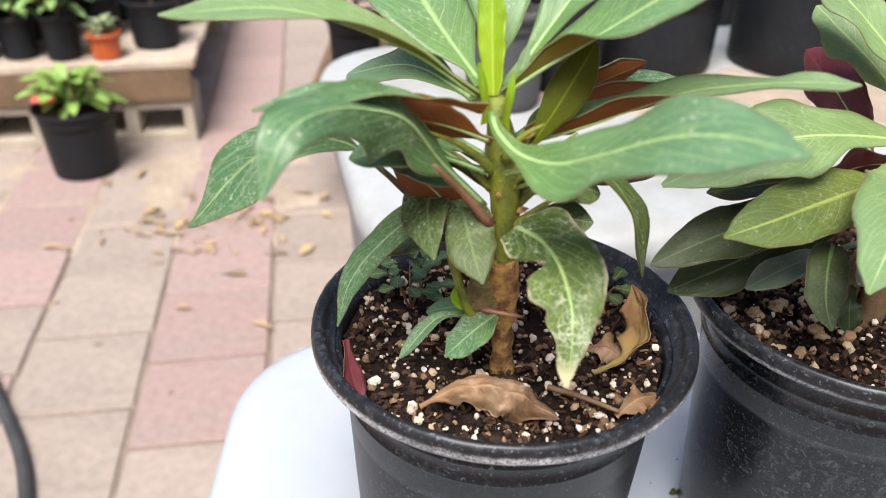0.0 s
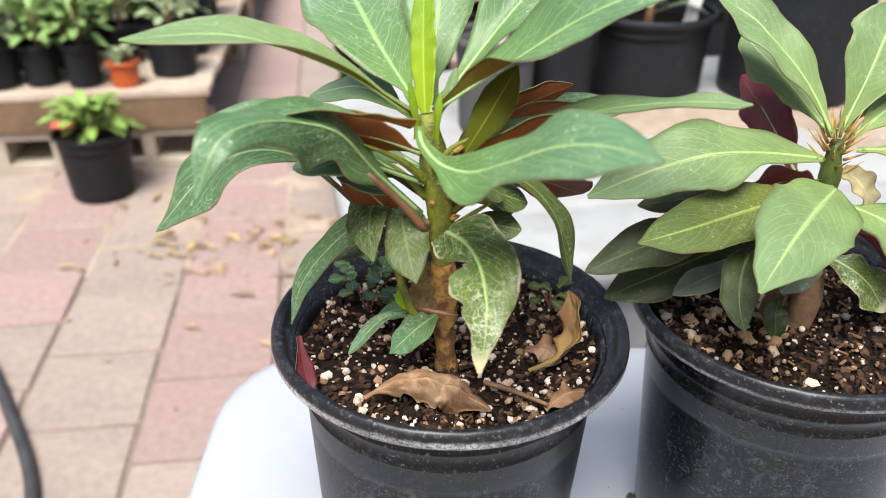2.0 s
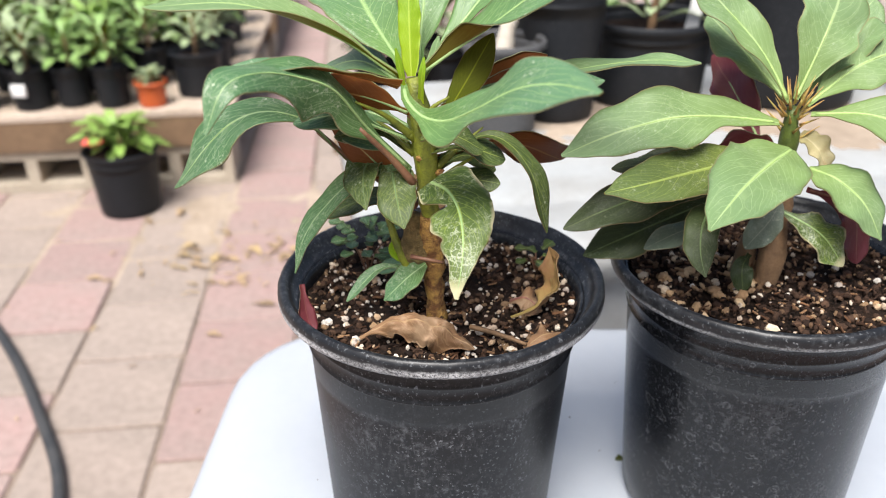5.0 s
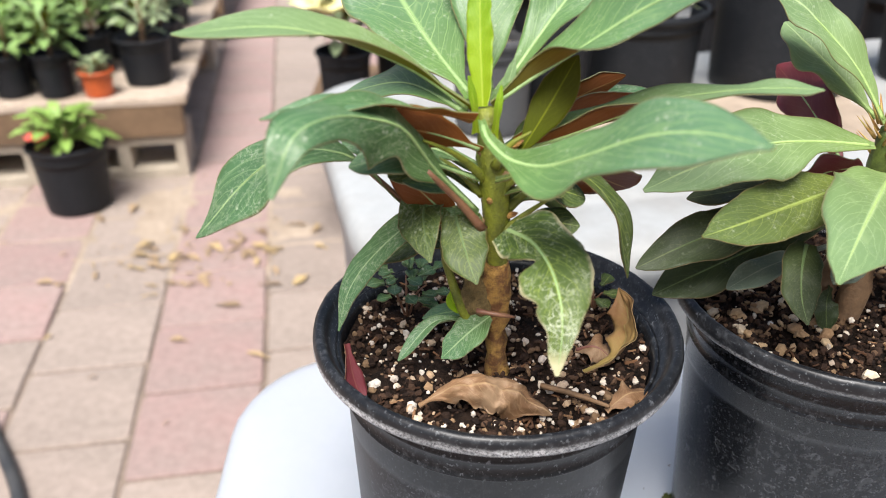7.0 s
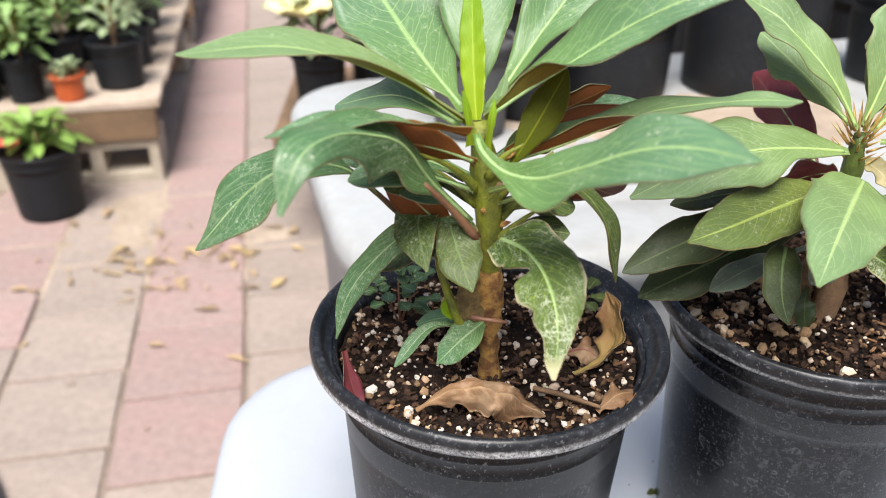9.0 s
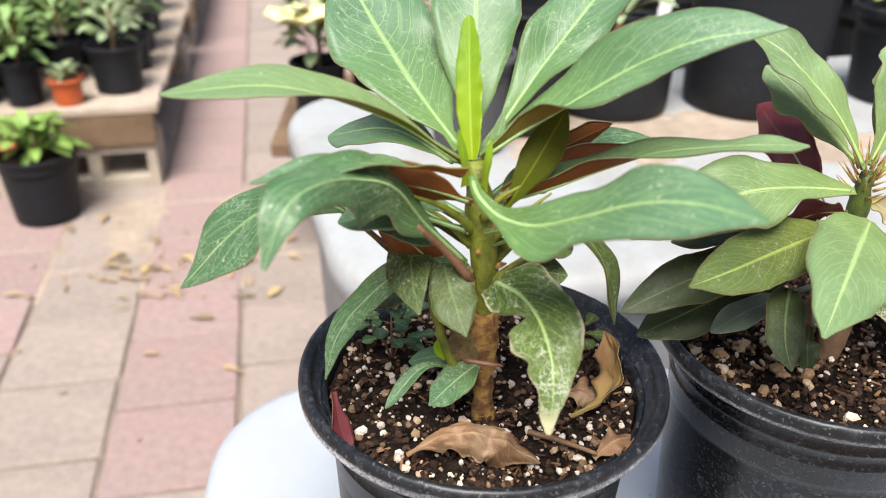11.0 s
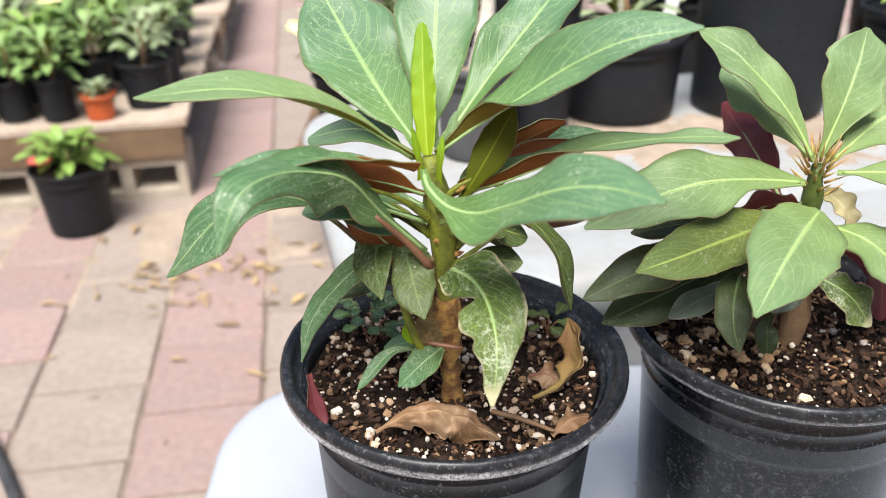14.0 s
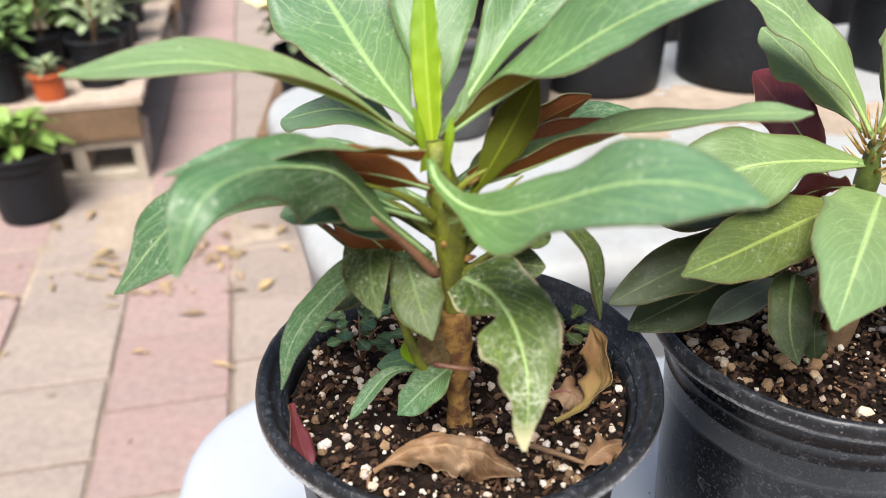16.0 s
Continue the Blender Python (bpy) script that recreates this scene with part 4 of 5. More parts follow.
for pts in ([(0.018, 0.274, 0.700), (0.004, 0.279, 0.708), (-0.011, 0.283, 0.717), (-0.026, 0.276, 0.735)], [(0.018, 0.262, 0.716), (0.008, 0.257, 0.731), (-0.003, 0.249, 0.746)]):
    stem_part(plant, INV, pts, [0.0021, 0.0013, 0.0011], PETIOLE_RED, "leaf_stalk", "thin reddish leaf stalk", 0.1, 7)
for pts in ([(0.019, 0.266, 0.735), (0.008, 0.258, 0.748), (-0.004, 0.25, 0.757)], [(0.024, 0.266, 0.73), (0.034, 0.262, 0.742), (0.046, 0.262, 0.752)], [(0.018, 0.268, 0.728), (0.006, 0.268, 0.740), (-0.005, 0.268, 0.745)],
            [(0.026, 0.268, 0.72), (0.037, 0.27, 0.73), (0.048, 0.275, 0.738)], [(0.025, 0.266, 0.712), (0.035, 0.264, 0.722), (0.045, 0.266, 0.728)], [(0.022, 0.262, 0.742), (0.027, 0.258, 0.752), (0.034, 0.257, 0.757)]):
    stem_part(plant, INV, pts, [0.0022, 0.0012, 0.0004], STEM, "leaf_stalk", "", 0.1, 8)
random.seed(31)
for i in range(14):
    a, z = i * 2.4, 0.70 + 0.0035 * i
    d = Vector((math.cos(a), math.sin(a), 0.5))
    c = Vector((0.0235, 0.2685, z)) + d * 0.005
    stem_part(plant, INV, [c, c + d * 0.002, c + d * 0.0042], [0.0016, 0.0013, 0.0003], STEM_OLD if i % 2 else STEM_DARK, "leaf_scar", "", 0.4, 6)

# ---- the second plant, with a spiny crown ----
plant2 = thing("euphorbia", "spiny-crowned euphorbia with broad pale green leaves, in the water-marked pot", "plant", (0.203, 0.33, 0.641))
INV2 = Matrix.Translation((-0.203, -0.33, -0.641))
stem_part(plant2, INV2, [(0.1965, 0.312, 0.632), (0.1975, 0.315, 0.66), (0.2, 0.324, 0.70)], [0.0066, 0.0058, 0.0055], STEM_DARK, "stem_base", "brown woody lower stem", 0.5)
stem_part(plant2, INV2, [(0.183, 0.32, 0.632), (0.187, 0.32, 0.66), (0.197, 0.323, 0.69)], [0.0056, 0.0048, 0.004], STEM_DARK, "side_stem", "", 0.5)
stem_part(plant2, INV2, [(0.201, 0.327, 0.695), (0.199, 0.324, 0.718), (0.198, 0.322, 0.733)], [0.0044, 0.0048, 0.003], STEM_DEEP, "stem", "green spiny upper stem", 0.3)
random.seed(11)
for i in range(34):
    a, z = i * 2.4, 0.716 + 0.022 * (i / 34) ** 0.5
    d = Vector((math.cos(a), math.sin(a), random.uniform(0.5, 1.0) + 2.4 * (i / 34) ** 2)).normalized()
    c = Vector((0.1985, 0.323, z)) + Vector((math.cos(a), math.sin(a), 0)) * 0.004
    bm = bmesh.new()
    tube(bm, rel(INV2, [c, c + d * 0.005, c + d * random.uniform(0.008, 0.016)]), [0.0008, 0.0005, 0.0001], 5, 3)
    part("spine", bm, SPINE, plant2)
LEAVES2 = [
    ([(0.194, 0.319, 0.736), (0.181, 0.328, 0.758), (0.161, 0.34, 0.779), (0.142, 0.346, 0.791)], 0.024, (0.4, -0.8, 0.6), (22, 8), (LEAF_PALE, RED), dict(wave=0.08, waves=3)),
    ([(0.1980, 0.3220, 0.7370), (0.2070, 0.3290, 0.7580), (0.2150, 0.3390, 0.7740), (0.2200, 0.3470, 0.7900)], 0.033, (0.1, -1, 0.4), (10, 2), (LEAF_PALE, UNDER), dict(wave=0.06, waves=2.5, half_a=(0.08, 0.16, 0.3, 0.5, 0.72, 0.9, 1, 1, 0.9, 0.6, 0.08))),
    ([(0.1890, 0.3130, 0.7280), (0.1630, 0.3060, 0.7330), (0.1400, 0.3000, 0.7350), (0.1210, 0.2940, 0.7330), (0.1020, 0.2890, 0.7280), (0.0840, 0.2850, 0.7210)], 0.034, (0, -0.75, 0.9), (12, 6, -2), (LEAF_PALE, RED), dict(wave=0.07, waves=3.6, half_a=(0.1, 0.3, 0.5, 0.65, 0.8, 0.95, 0.95, 0.85, 0.7, 0.45, 0.05), half_b=(0.1, 0.2, 0.3, 0.4, 0.85, 1, 0.95, 0.72, 0.65, 0.4, 0.05))),
    ([(0.1760, 0.3030, 0.7140), (0.1460, 0.2850, 0.7140), (0.1220, 0.2700, 0.7140), (0.1010, 0.2580, 0.7140)], 0.026, (-0.1, -0.7, 0.9), (8, 0), (LEAF_OLIVE, UNDER), dict(wave=0.03, half_a=(0.3, 0.7, 0.95, 1.0, 1.0, 0.95, 0.8, 0.5, 0.05))),
    ([(0.1950, 0.3060, 0.7170), (0.1780, 0.2810, 0.7200), (0.1600, 0.2550, 0.7200), (0.1480, 0.2380, 0.7170), (0.1380, 0.2240, 0.7130)], 0.037, (0.0, -0.6, 1), (6, 0), (LEAF_PALE, UNDER), dict(wave=0.05, half_a=(0.12, 0.6, 0.88, 1, 0.98, 0.88, 0.68, 0.4, 0.04))),
    ([(0.2070, 0.3130, 0.7050), (0.2170, 0.3000, 0.7040), (0.2280, 0.2920, 0.6950), (0.2370, 0.2870, 0.6790)], 0.0285, (0.3, -0.7, 0.8), (6, 0), (LEAF_PALE, UNDER), dict(wave=0.06, half_a=(0.1, 0.5, 0.8, 0.96, 1, 0.94, 0.74, 0.44, 0.05), half_b=(0.12, 0.55, 0.82, 0.95, 0.95, 0.86, 0.66, 0.38, 0.05))),
    ([(0.205, 0.317, 0.731), (0.228, 0.303, 0.735), (0.254, 0.293, 0.726), (0.272, 0.287, 0.704)], 0.036, (0.1, -0.7, 0.9), (10, 0), (LEAF_PALE, UNDER), dict(wave=0.05)),
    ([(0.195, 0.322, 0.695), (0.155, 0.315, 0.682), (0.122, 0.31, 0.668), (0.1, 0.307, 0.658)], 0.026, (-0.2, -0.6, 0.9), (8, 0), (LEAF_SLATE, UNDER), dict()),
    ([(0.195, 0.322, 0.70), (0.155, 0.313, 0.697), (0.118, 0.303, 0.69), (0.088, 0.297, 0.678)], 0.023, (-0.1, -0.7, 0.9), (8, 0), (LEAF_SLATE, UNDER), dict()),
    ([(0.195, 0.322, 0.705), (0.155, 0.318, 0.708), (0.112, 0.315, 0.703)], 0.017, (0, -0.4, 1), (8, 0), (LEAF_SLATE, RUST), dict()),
    ([(0.19, 0.33, 0.708), (0.181, 0.36, 0.728), (0.175, 0.395, 0.74)], 0.026, (0.3, 1, 0.1), (14, 5), (LEAF, RED), dict()),
    ([(0.196, 0.325, 0.712), (0.178, 0.32, 0.714), (0.16, 0.322, 0.704)], 0.026, (0, 0.8, 0.6), (8, 0), (LEAF, RED), dict()),
    ([(0.195, 0.328, 0.735), (0.18, 0.347, 0.752), (0.163, 0.368, 0.768)], 0.027, (0.3, -0.9, 0.5), (12, 4), (LEAF_PALE, RED), dict()),
    ([(0.203, 0.328, 0.735), (0.223, 0.35, 0.756), (0.247, 0.372, 0.775)], 0.034, (-0.3, -0.9, 0.7), (12, 4), (LEAF_PALE, UNDER), dict()),
    ([(0.205, 0.325, 0.733), (0.235, 0.34, 0.75), (0.272, 0.352, 0.758)], 0.036, (-0.2, -0.8, 0.8), (10, 4), (LEAF_PALE, UNDER), dict()),
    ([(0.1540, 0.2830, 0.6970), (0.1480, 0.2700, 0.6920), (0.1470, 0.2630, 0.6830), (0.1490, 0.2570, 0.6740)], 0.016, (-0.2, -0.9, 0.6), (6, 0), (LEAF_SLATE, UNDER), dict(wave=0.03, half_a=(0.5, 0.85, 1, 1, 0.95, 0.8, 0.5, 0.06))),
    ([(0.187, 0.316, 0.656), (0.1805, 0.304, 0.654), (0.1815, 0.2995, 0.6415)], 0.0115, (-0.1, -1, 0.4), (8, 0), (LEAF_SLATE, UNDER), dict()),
    ([(0.194, 0.312, 0.684), (0.214, 0.301, 0.6755), (0.2275, 0.298, 0.659)], 0.018, (0.2, -0.9, 0.6), (8, 0), (LEAF_MOTTLED, UNDER), dict(ragged=0.3)),
    ([(0.212, 0.322, 0.69), (0.234, 0.317, 0.682), (0.2395, 0.31, 0.654)], 0.022, (0.3, -0.9, 0.4), (10, 0), (RED, RED), dict()),
    ([(0.198, 0.315, 0.69), (0.19, 0.303, 0.682), (0.178, 0.298, 0.668)], 0.015, (0, -0.7, 0.8), (8, 0), (LEAF_SILVER, UNDER), dict()),
    ([(0.2050, 0.3260, 0.7180), (0.2110, 0.3180, 0.7140), (0.2170, 0.3140, 0.7030)], 0.013, (0.2, -0.9, 0.5), (20, 30), (LEAF_WITHERED, LEAF_WITHERED), dict(wave=0.15, half_a=(0.4, 0.8, 1, 0.9, 0.7, 0.1))),
    ([(0.192, 0.33, 0.688), (0.163, 0.337, 0.7), (0.13, 0.3355, 0.6945)], 0.018, (0, -0.5, 1), (10, 4), (LEAF_YOUNG, LEAF_YOUNG), dict(wave=0.05)),
    ([(0.19, 0.32, 0.678), (0.15, 0.3, 0.6775), (0.127, 0.29, 0.671)], 0.0135, (0, -0.5, 1), (8, 0), (LEAF_SILVER, UNDER), dict(petiole=0.3)),
]
for i, (pts, w, up, fold, skins, kw) in enumerate(LEAVES2):
    kw = dict(dict(seed=i + 50, wave=0.1, waves=3.0, ragged=0.12, n=36, m=5), **kw)
    leaf_part(plant2, rel(INV2, pts), w, skins, up=up, fold=fold, **kw)


# ---- litter in the front pots ----
def litter(name, label, pts, w, skins, **kw):
    ob = thing(name, label, "dead leaf", pts[0])
    leaf_part(ob, [Vector(p) - Vector(pts[0]) for p in pts], w, skins, name="blade", **kw)
    return ob


litter("dead_leaf", "crumpled brown dead leaf lying on the potting mix", [(-0.0075, 0.2425, 0.6475), (0.009, 0.244, 0.656), (0.027, 0.242, 0.6555), (0.0455, 0.238, 0.6455)], 0.025, (DRY, DRY), up=(0, -0.6, 1), fold=(-12, -30), wave=0.14, waves=3.5, ragged=0.5, crumple=0.16, n=40, m=8, petiole=0.03, seed=3, curl=-0.5)
litter("dead_leaf", "curled yellow-brown dead leaf leaning on the mix", [(0.0628, 0.2655, 0.645), (0.0785, 0.2725, 0.65), (0.0845, 0.287, 0.66), (0.0815, 0.297, 0.668)], 0.0175, (DRY_YELLOW, DRY), up=(-0.8, -0.1, 0.5), fold=(26, 18), wave=0.14, ragged=0.3, crumple=0.1, n=34, m=7, petiole=0.03, seed=8, sharp=0.9)
litter("dead_leaf", "small dry leaf scrap on the mix", [(0.062, 0.285, 0.643), (0.07, 0.28, 0.648), (0.078, 0.276, 0.643)], 0.016, (DRY, DRY), up=(0, -0.3, 1), fold=(-10, -25), wave=0.2, ragged=0.5, petiole=0.03, seed=12)
litter("dead_leaf", "dry leaf scrap beside the front rim", [(0.068, 0.243, 0.643), (0.077, 0.247, 0.648), (0.087, 0.254, 0.644)], 0.014, (DRY, DRY), up=(0, -0.3, 1), fold=(-15, -30), wave=0.2, ragged=0.4, petiole=0.03, seed=14)
litter("dead_leaf", "dark red fallen leaf standing against the pot wall", [(-0.037, 0.262, 0.664), (-0.034, 0.254, 0.652), (-0.03, 0.247, 0.645)], 0.009, (RED, RED), up=(0.6, -0.6, 0.5), fold=(14, 10), petiole=0.03)
twig = thing("twig", "short dry twig on the potting mix", "twig", (0.055, 0.25, 0.645))
bm = bmesh.new()
tube(bm, [(-0.012, 0.006, 0.001), (0.0, 0.0, 0.0015), (0.014, -0.008, 0.001)], [0.0013, 0.0012, 0.0008], 6)
part("stick", bm, STEM_DARK, twig)

# small weeds rooted in the mix
random.seed(21)


def weed(x, y, z, n, spread, mats, label):
    ob = thing("weed", label, "weed", (x, y, z))
    bm = bmesh.new()
    for i in range(n):
        a = random.random() * 6.28
        d = Vector((math.cos(a), math.sin(a), 0)) * spread * random.uniform(0.3, 1)
        hgt = random.uniform(0.4, 1) * spread * 1.5
        s = random.uniform(0.006, 0.010)
        q = d + Vector((0, 0, hgt))
        e = Vector((math.cos(a + 0.5), math.sin(a + 0.5), 0.1)) * s
        blade(bm, [q, q + e * 0.6, q + e], s * 0.75, up=(0, -0.4, 1), n=5, m=2, petiole=0.02, seed=i)
    me = bpy.data.meshes.new("leaves")
    bm.to_mesh(me)
    bm.free()
    for m in mats:
        me.materials.append(m)
    o = new("leaves", me)
    o.parent = ob
    for i in range(4):
        bm = bmesh.new()
        a = i * 1.6
        tube(bm, [(0, 0, -0.004), (math.cos(a) * spread * 0.3, math.sin(a) * spread * 0.3, spread * 0.7), (math.cos(a) * spread * 0.6, math.sin(a) * spread * 0.6, spread)], [0.0007, 0.0006, 0.0004], 5)
        part("stalk", bm, PETIOLE_RED, ob)


weed(-0.014, 0.318, 0.642, 26, 0.016, (LEAF_DUSTY, LEAF_OLD), "small clover-like weed beside the stem")
weed(0.077, 0.324, 0.642, 6, 0.007, (LEAF_OLD, LEAF_OLD), "tiny weed seedling at the pot wall")


# crumbs of soil on the front lid, and a tuft of moss at the foot of the water-marked pot
random.seed(63)
bm = bmesh.new()
for i in range(150):
    x, y = random.uniform(-0.06, 0.4), random.uniform(0.14, 0.46)
    s = random.choice((0.0003, 0.0004, 0.0005, 0.0007, 0.001))
    pebble(bm, (x, y, 0.487 + s * 0.4), s, i, flat=0.6)
tagged(new("soil_crumbs", mesh_of("soil_crumbs", bm, BARK, False)), "tiny dark soil crumbs scattered on the white lid", "dirt", kind="stuff")
bm = bmesh.new()
for i in range(16):
    a, q = random.random() * 6.28, random.uniform(0, 0.0025)
    c = Vector((0.1390 + q * math.cos(a), 0.3490 + q * math.sin(a), 0.487))
    e = Vector((random.uniform(-0.5, 0.5), random.uniform(-0.5, 0.5), 1)) * random.uniform(0.001, 0.0025)
    blade(bm, [c, c + e * 0.5, c + e], 0.0009, up=(0, -1, 0.3), n=3, m=1, petiole=0.02, seed=i)
me = bpy.data.meshes.new("moss_tuft")
bm.to_mesh(me)
bm.free()
for mt in (LEAF_OLD, UNDER_GREEN):
    me.materials.append(mt)
tagged(new("moss_tuft", me), "small green tuft of moss on the white lid beside the pot", "moss", kind="stuff")


# ---- pots on the rear box ----
def crown(bm, n, h, spread, size, seed, lift=0.5, narrow=0.35):
    random.seed(seed)
    for i in range(n):
        a = i * 2.399 + random.uniform(-0.3, 0.3)
        f = (i + 0.5) / n
        q = Vector((math.cos(a) * spread * 0.12, math.sin(a) * spread * 0.12, h * (0.25 + 0.7 * f)))
        out = Vector((math.cos(a), math.sin(a), lift * (0.2 + 1.6 * f) + random.uniform(-0.2, 0.2))).normalized()
        l = size * random.uniform(0.7, 1.15)
        mid = q + out * l * 0.55 + Vector((0, 0, 0.1 * l))
        blade(bm, [q, mid, q + out * l - Vector((0, 0, 0.12 * l))], l * narrow, n=6, m=1, wave=0.04, seed=i + seed, fold=(25, 8))
    return bm


def potted(x, y, z0, r, h, seed, size=0.06, n=30, mats=(FOLIAGE, UNDER_GREEN), plant_h=0.06, label="", group="", pot_mats=(POT_FAR, POT_FAR), soil_mat=None, taper=0.78, flower=None, narrow=0.35):
    ob = pot("potted_plant", label, "potted plant", x, y, z0, r, r * taper, h, mats=pot_mats, detail=False, group=group, soil=0.02 if h > 0.08 else 0.012, soil_mat=soil_mat)
    if n:
        bm = bmesh.new()
        crown(bm, n, plant_h, size, size, seed, narrow=narrow)
        bmesh.ops.translate(bm, verts=bm.verts, vec=(0, 0, h - 0.02))
        me = bpy.data.meshes.new("foliage")
        bm.to_mesh(me)
        bm.free()
        for m in mats:
            me.materials.append(m)
        o = new("foliage", me)
        o.parent = ob
        bm = bmesh.new()
        tube(bm, [(0, 0, h - 0.03), (0.004, 0, h + plant_h * 0.4), (0, 0.003, h + plant_h * 0.8)], [0.006, 0.005, 0.003], 7)
        part("stem", bm, STEM_DARK, ob)
    if flower:
        m, at, fr = flower
        bm = bmesh.new()
        for k in range(7):
            a = k * 0.9
            c = Vector(at)
            d = Vector((math.cos(a), math.sin(a), 0.45))
            blade(bm, [c, c + d * fr * 0.6, c + d * fr], fr * 0.9, n=5, m=2, petiole=0.02, seed=k, fold=(10, -10), sharp=0.5)
        part("flower", bm, [m, m], ob)
    return ob


REAR = "pots on the rear box"
Z2 = 0.535
grey = potted(0.064, 0.86, Z2, 0.05, 0.108, 1, n=0, label="small grey pot filled with tan gravel and a pale trunk", group=REAR, pot_mats=(POT_GREY, POT_GREY), soil_mat=GRAVEL)
bm = bmesh.new()
tube(bm, [(0, 0, 0.08), (0.004, 0.0, 0.11), (0.012, 0.004, 0.15), (0.016, 0.006, 0.20)], [0.012, 0.009, 0.008, 0.007], 9, lumps=0.2)
part("trunk", bm, TRUNK, grey, "pale grey succulent trunk")
potted(0.132, 0.925, Z2, 0.062, 0.17, 2, n=0, label="tall black nursery pot with bark mulch on top", group=REAR, taper=0.72, soil_mat=STEM_DARK)
bowl = potted(0.252, 1.0, Z2, 0.083, 0.105, 3, n=14, size=0.07, mats=(FOLIAGE_DUSK, UNDER_GREEN), plant_h=0.05, label="low black pot with a grey-green succulent and white plant tag", group=REAR, taper=0.86, narrow=0.28)
bm = bmesh.new()
box(bm, (-0.008, -0.0008, 0.08), (0.008, 0.0008, 0.16), 0.0005, Matrix.Translation((0.035, -0.01, 0)) @ Matrix.Rotation(0.15, 4, "Y"))
part("plant_tag", bm, LABEL, bowl, "blank white plastic plant tag")
potted(0.435, 1.01, Z2, 0.095, 0.26, 4, n=0, label="large black nursery pot on the rear box", group=REAR, taper=0.86)
potted(0.64, 1.03, Z2, 0.075, 0.12, 5, n=22, size=0.06, mats=(FOLIAGE_LIME, UNDER_GREEN), label="black pot with small lime green seedling on bark mulch", group=REAR, soil_mat=STEM_DARK)


potted(0.155, 1.065, Z2, 0.03, 0.1, 6, n=0, label="small orange plastic pot behind the black pots", group=REAR, pot_mats=(TERRACOTTA, TERRACOTTA))


bm = bmesh.new()
bmesh.ops.create_grid(bm, x_segments=80, y_segments=40, size=1)
for vtx in bm.verts:
    x, y = 0.32 + vtx.co.x * 0.36, 0.89 + vtx.co.y * 0.13
    n = noise.noise(Vector((x * 14, y * 14, 4))) + 0.5 * noise.noise(Vector((x * 45, y * 45, 5)))
    vtx.co = (x, y, Z2 + 0.0004 + 0.0012 * n - 0.004 * max(abs(vtx.co.x), abs(vtx.co.y)) ** 4)
tagged(new("dirt_film", mesh_of("dirt_film", bm, SAND)), "tan dirt spilled round the pots on the rear lid", "dirt", kind="stuff")


# ---- pallet on concrete blocks with the nursery stock ----
def uvw(u, v, z=0.0):
    return G @ Vector((u, v, z))


def pallet(label, u0, u1, v0, v1, z):
    ob = thing("pallet", label, "pallet", uvw((u0 + u1) / 2, (v0 + v1) / 2, 0), GRID, "pallets")
    hw, hd = (u1 - u0) / 2, (v1 - v0) / 2
    random.seed(int(v0 * 10))
    k, y = 0, -hd
    while y < hd - 0.05:
        w = random.choice((0.088, 0.09, 0.1))
        bm = bmesh.new()
        box(bm, (-hw, y, z - 0.02), (hw + random.uniform(-0.004, 0.004), min(y + w, hd), z), 0.003)
        part("deck_board", bm, WOOD, ob, smooth=False)
        y += w + 0.012
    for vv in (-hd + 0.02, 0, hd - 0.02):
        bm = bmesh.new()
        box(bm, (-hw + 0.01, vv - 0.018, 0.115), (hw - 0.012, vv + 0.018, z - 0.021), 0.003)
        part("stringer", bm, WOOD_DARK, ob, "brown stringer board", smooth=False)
    return ob


PZ = 0.215
pallet("weathered wooden pallet set on concrete blocks, crowded with pots", -1.62, -0.305, 2.03, 3.25, PZ)
pallet("weathered wooden pallet beyond the first", -1.62, -0.29, 3.33, 4.6, PZ)


def concrete_block(u, v):
    L, H, T, w = 0.30, 0.114, 0.15, 0.024
    bm = bmesh.new()
    for lo, hi in (((-L / 2, 0, 0), (L / 2, T, w)), ((-L / 2, 0, H - w), (L / 2, T, H)), ((-L / 2, 0, w), (-L / 2 + w, T, H - w)), ((-0.015, 0, w), (0.015, T, H - w)), ((L / 2 - w, 0, w), (L / 2, T, H - w))):
        box(bm, lo, hi)
    bmesh.ops.remove_doubles(bm, verts=bm.verts, dist=0.0005)
    me = mesh_of("concrete_block", bm, BLOCK, False)
    o = new("concrete_block", me)
    o.matrix_world = Matrix.Translation(uvw(u, v, 0)) @ G
    return tagged(o, "tan hollow concrete block lying on its side, under the pallet", "concrete block", "blocks under the pallets")


for u, v in ((-0.475, 2.045), (-0.84, 2.045), (-1.2, 2.045), (-1.5, 2.045), (-0.475, 3.0), (-1.2, 3.0), (-0.475, 3.4), (-1.2, 3.4), (-0.475, 4.3), (-1.2, 4.3)):
    concrete_block(u, v)

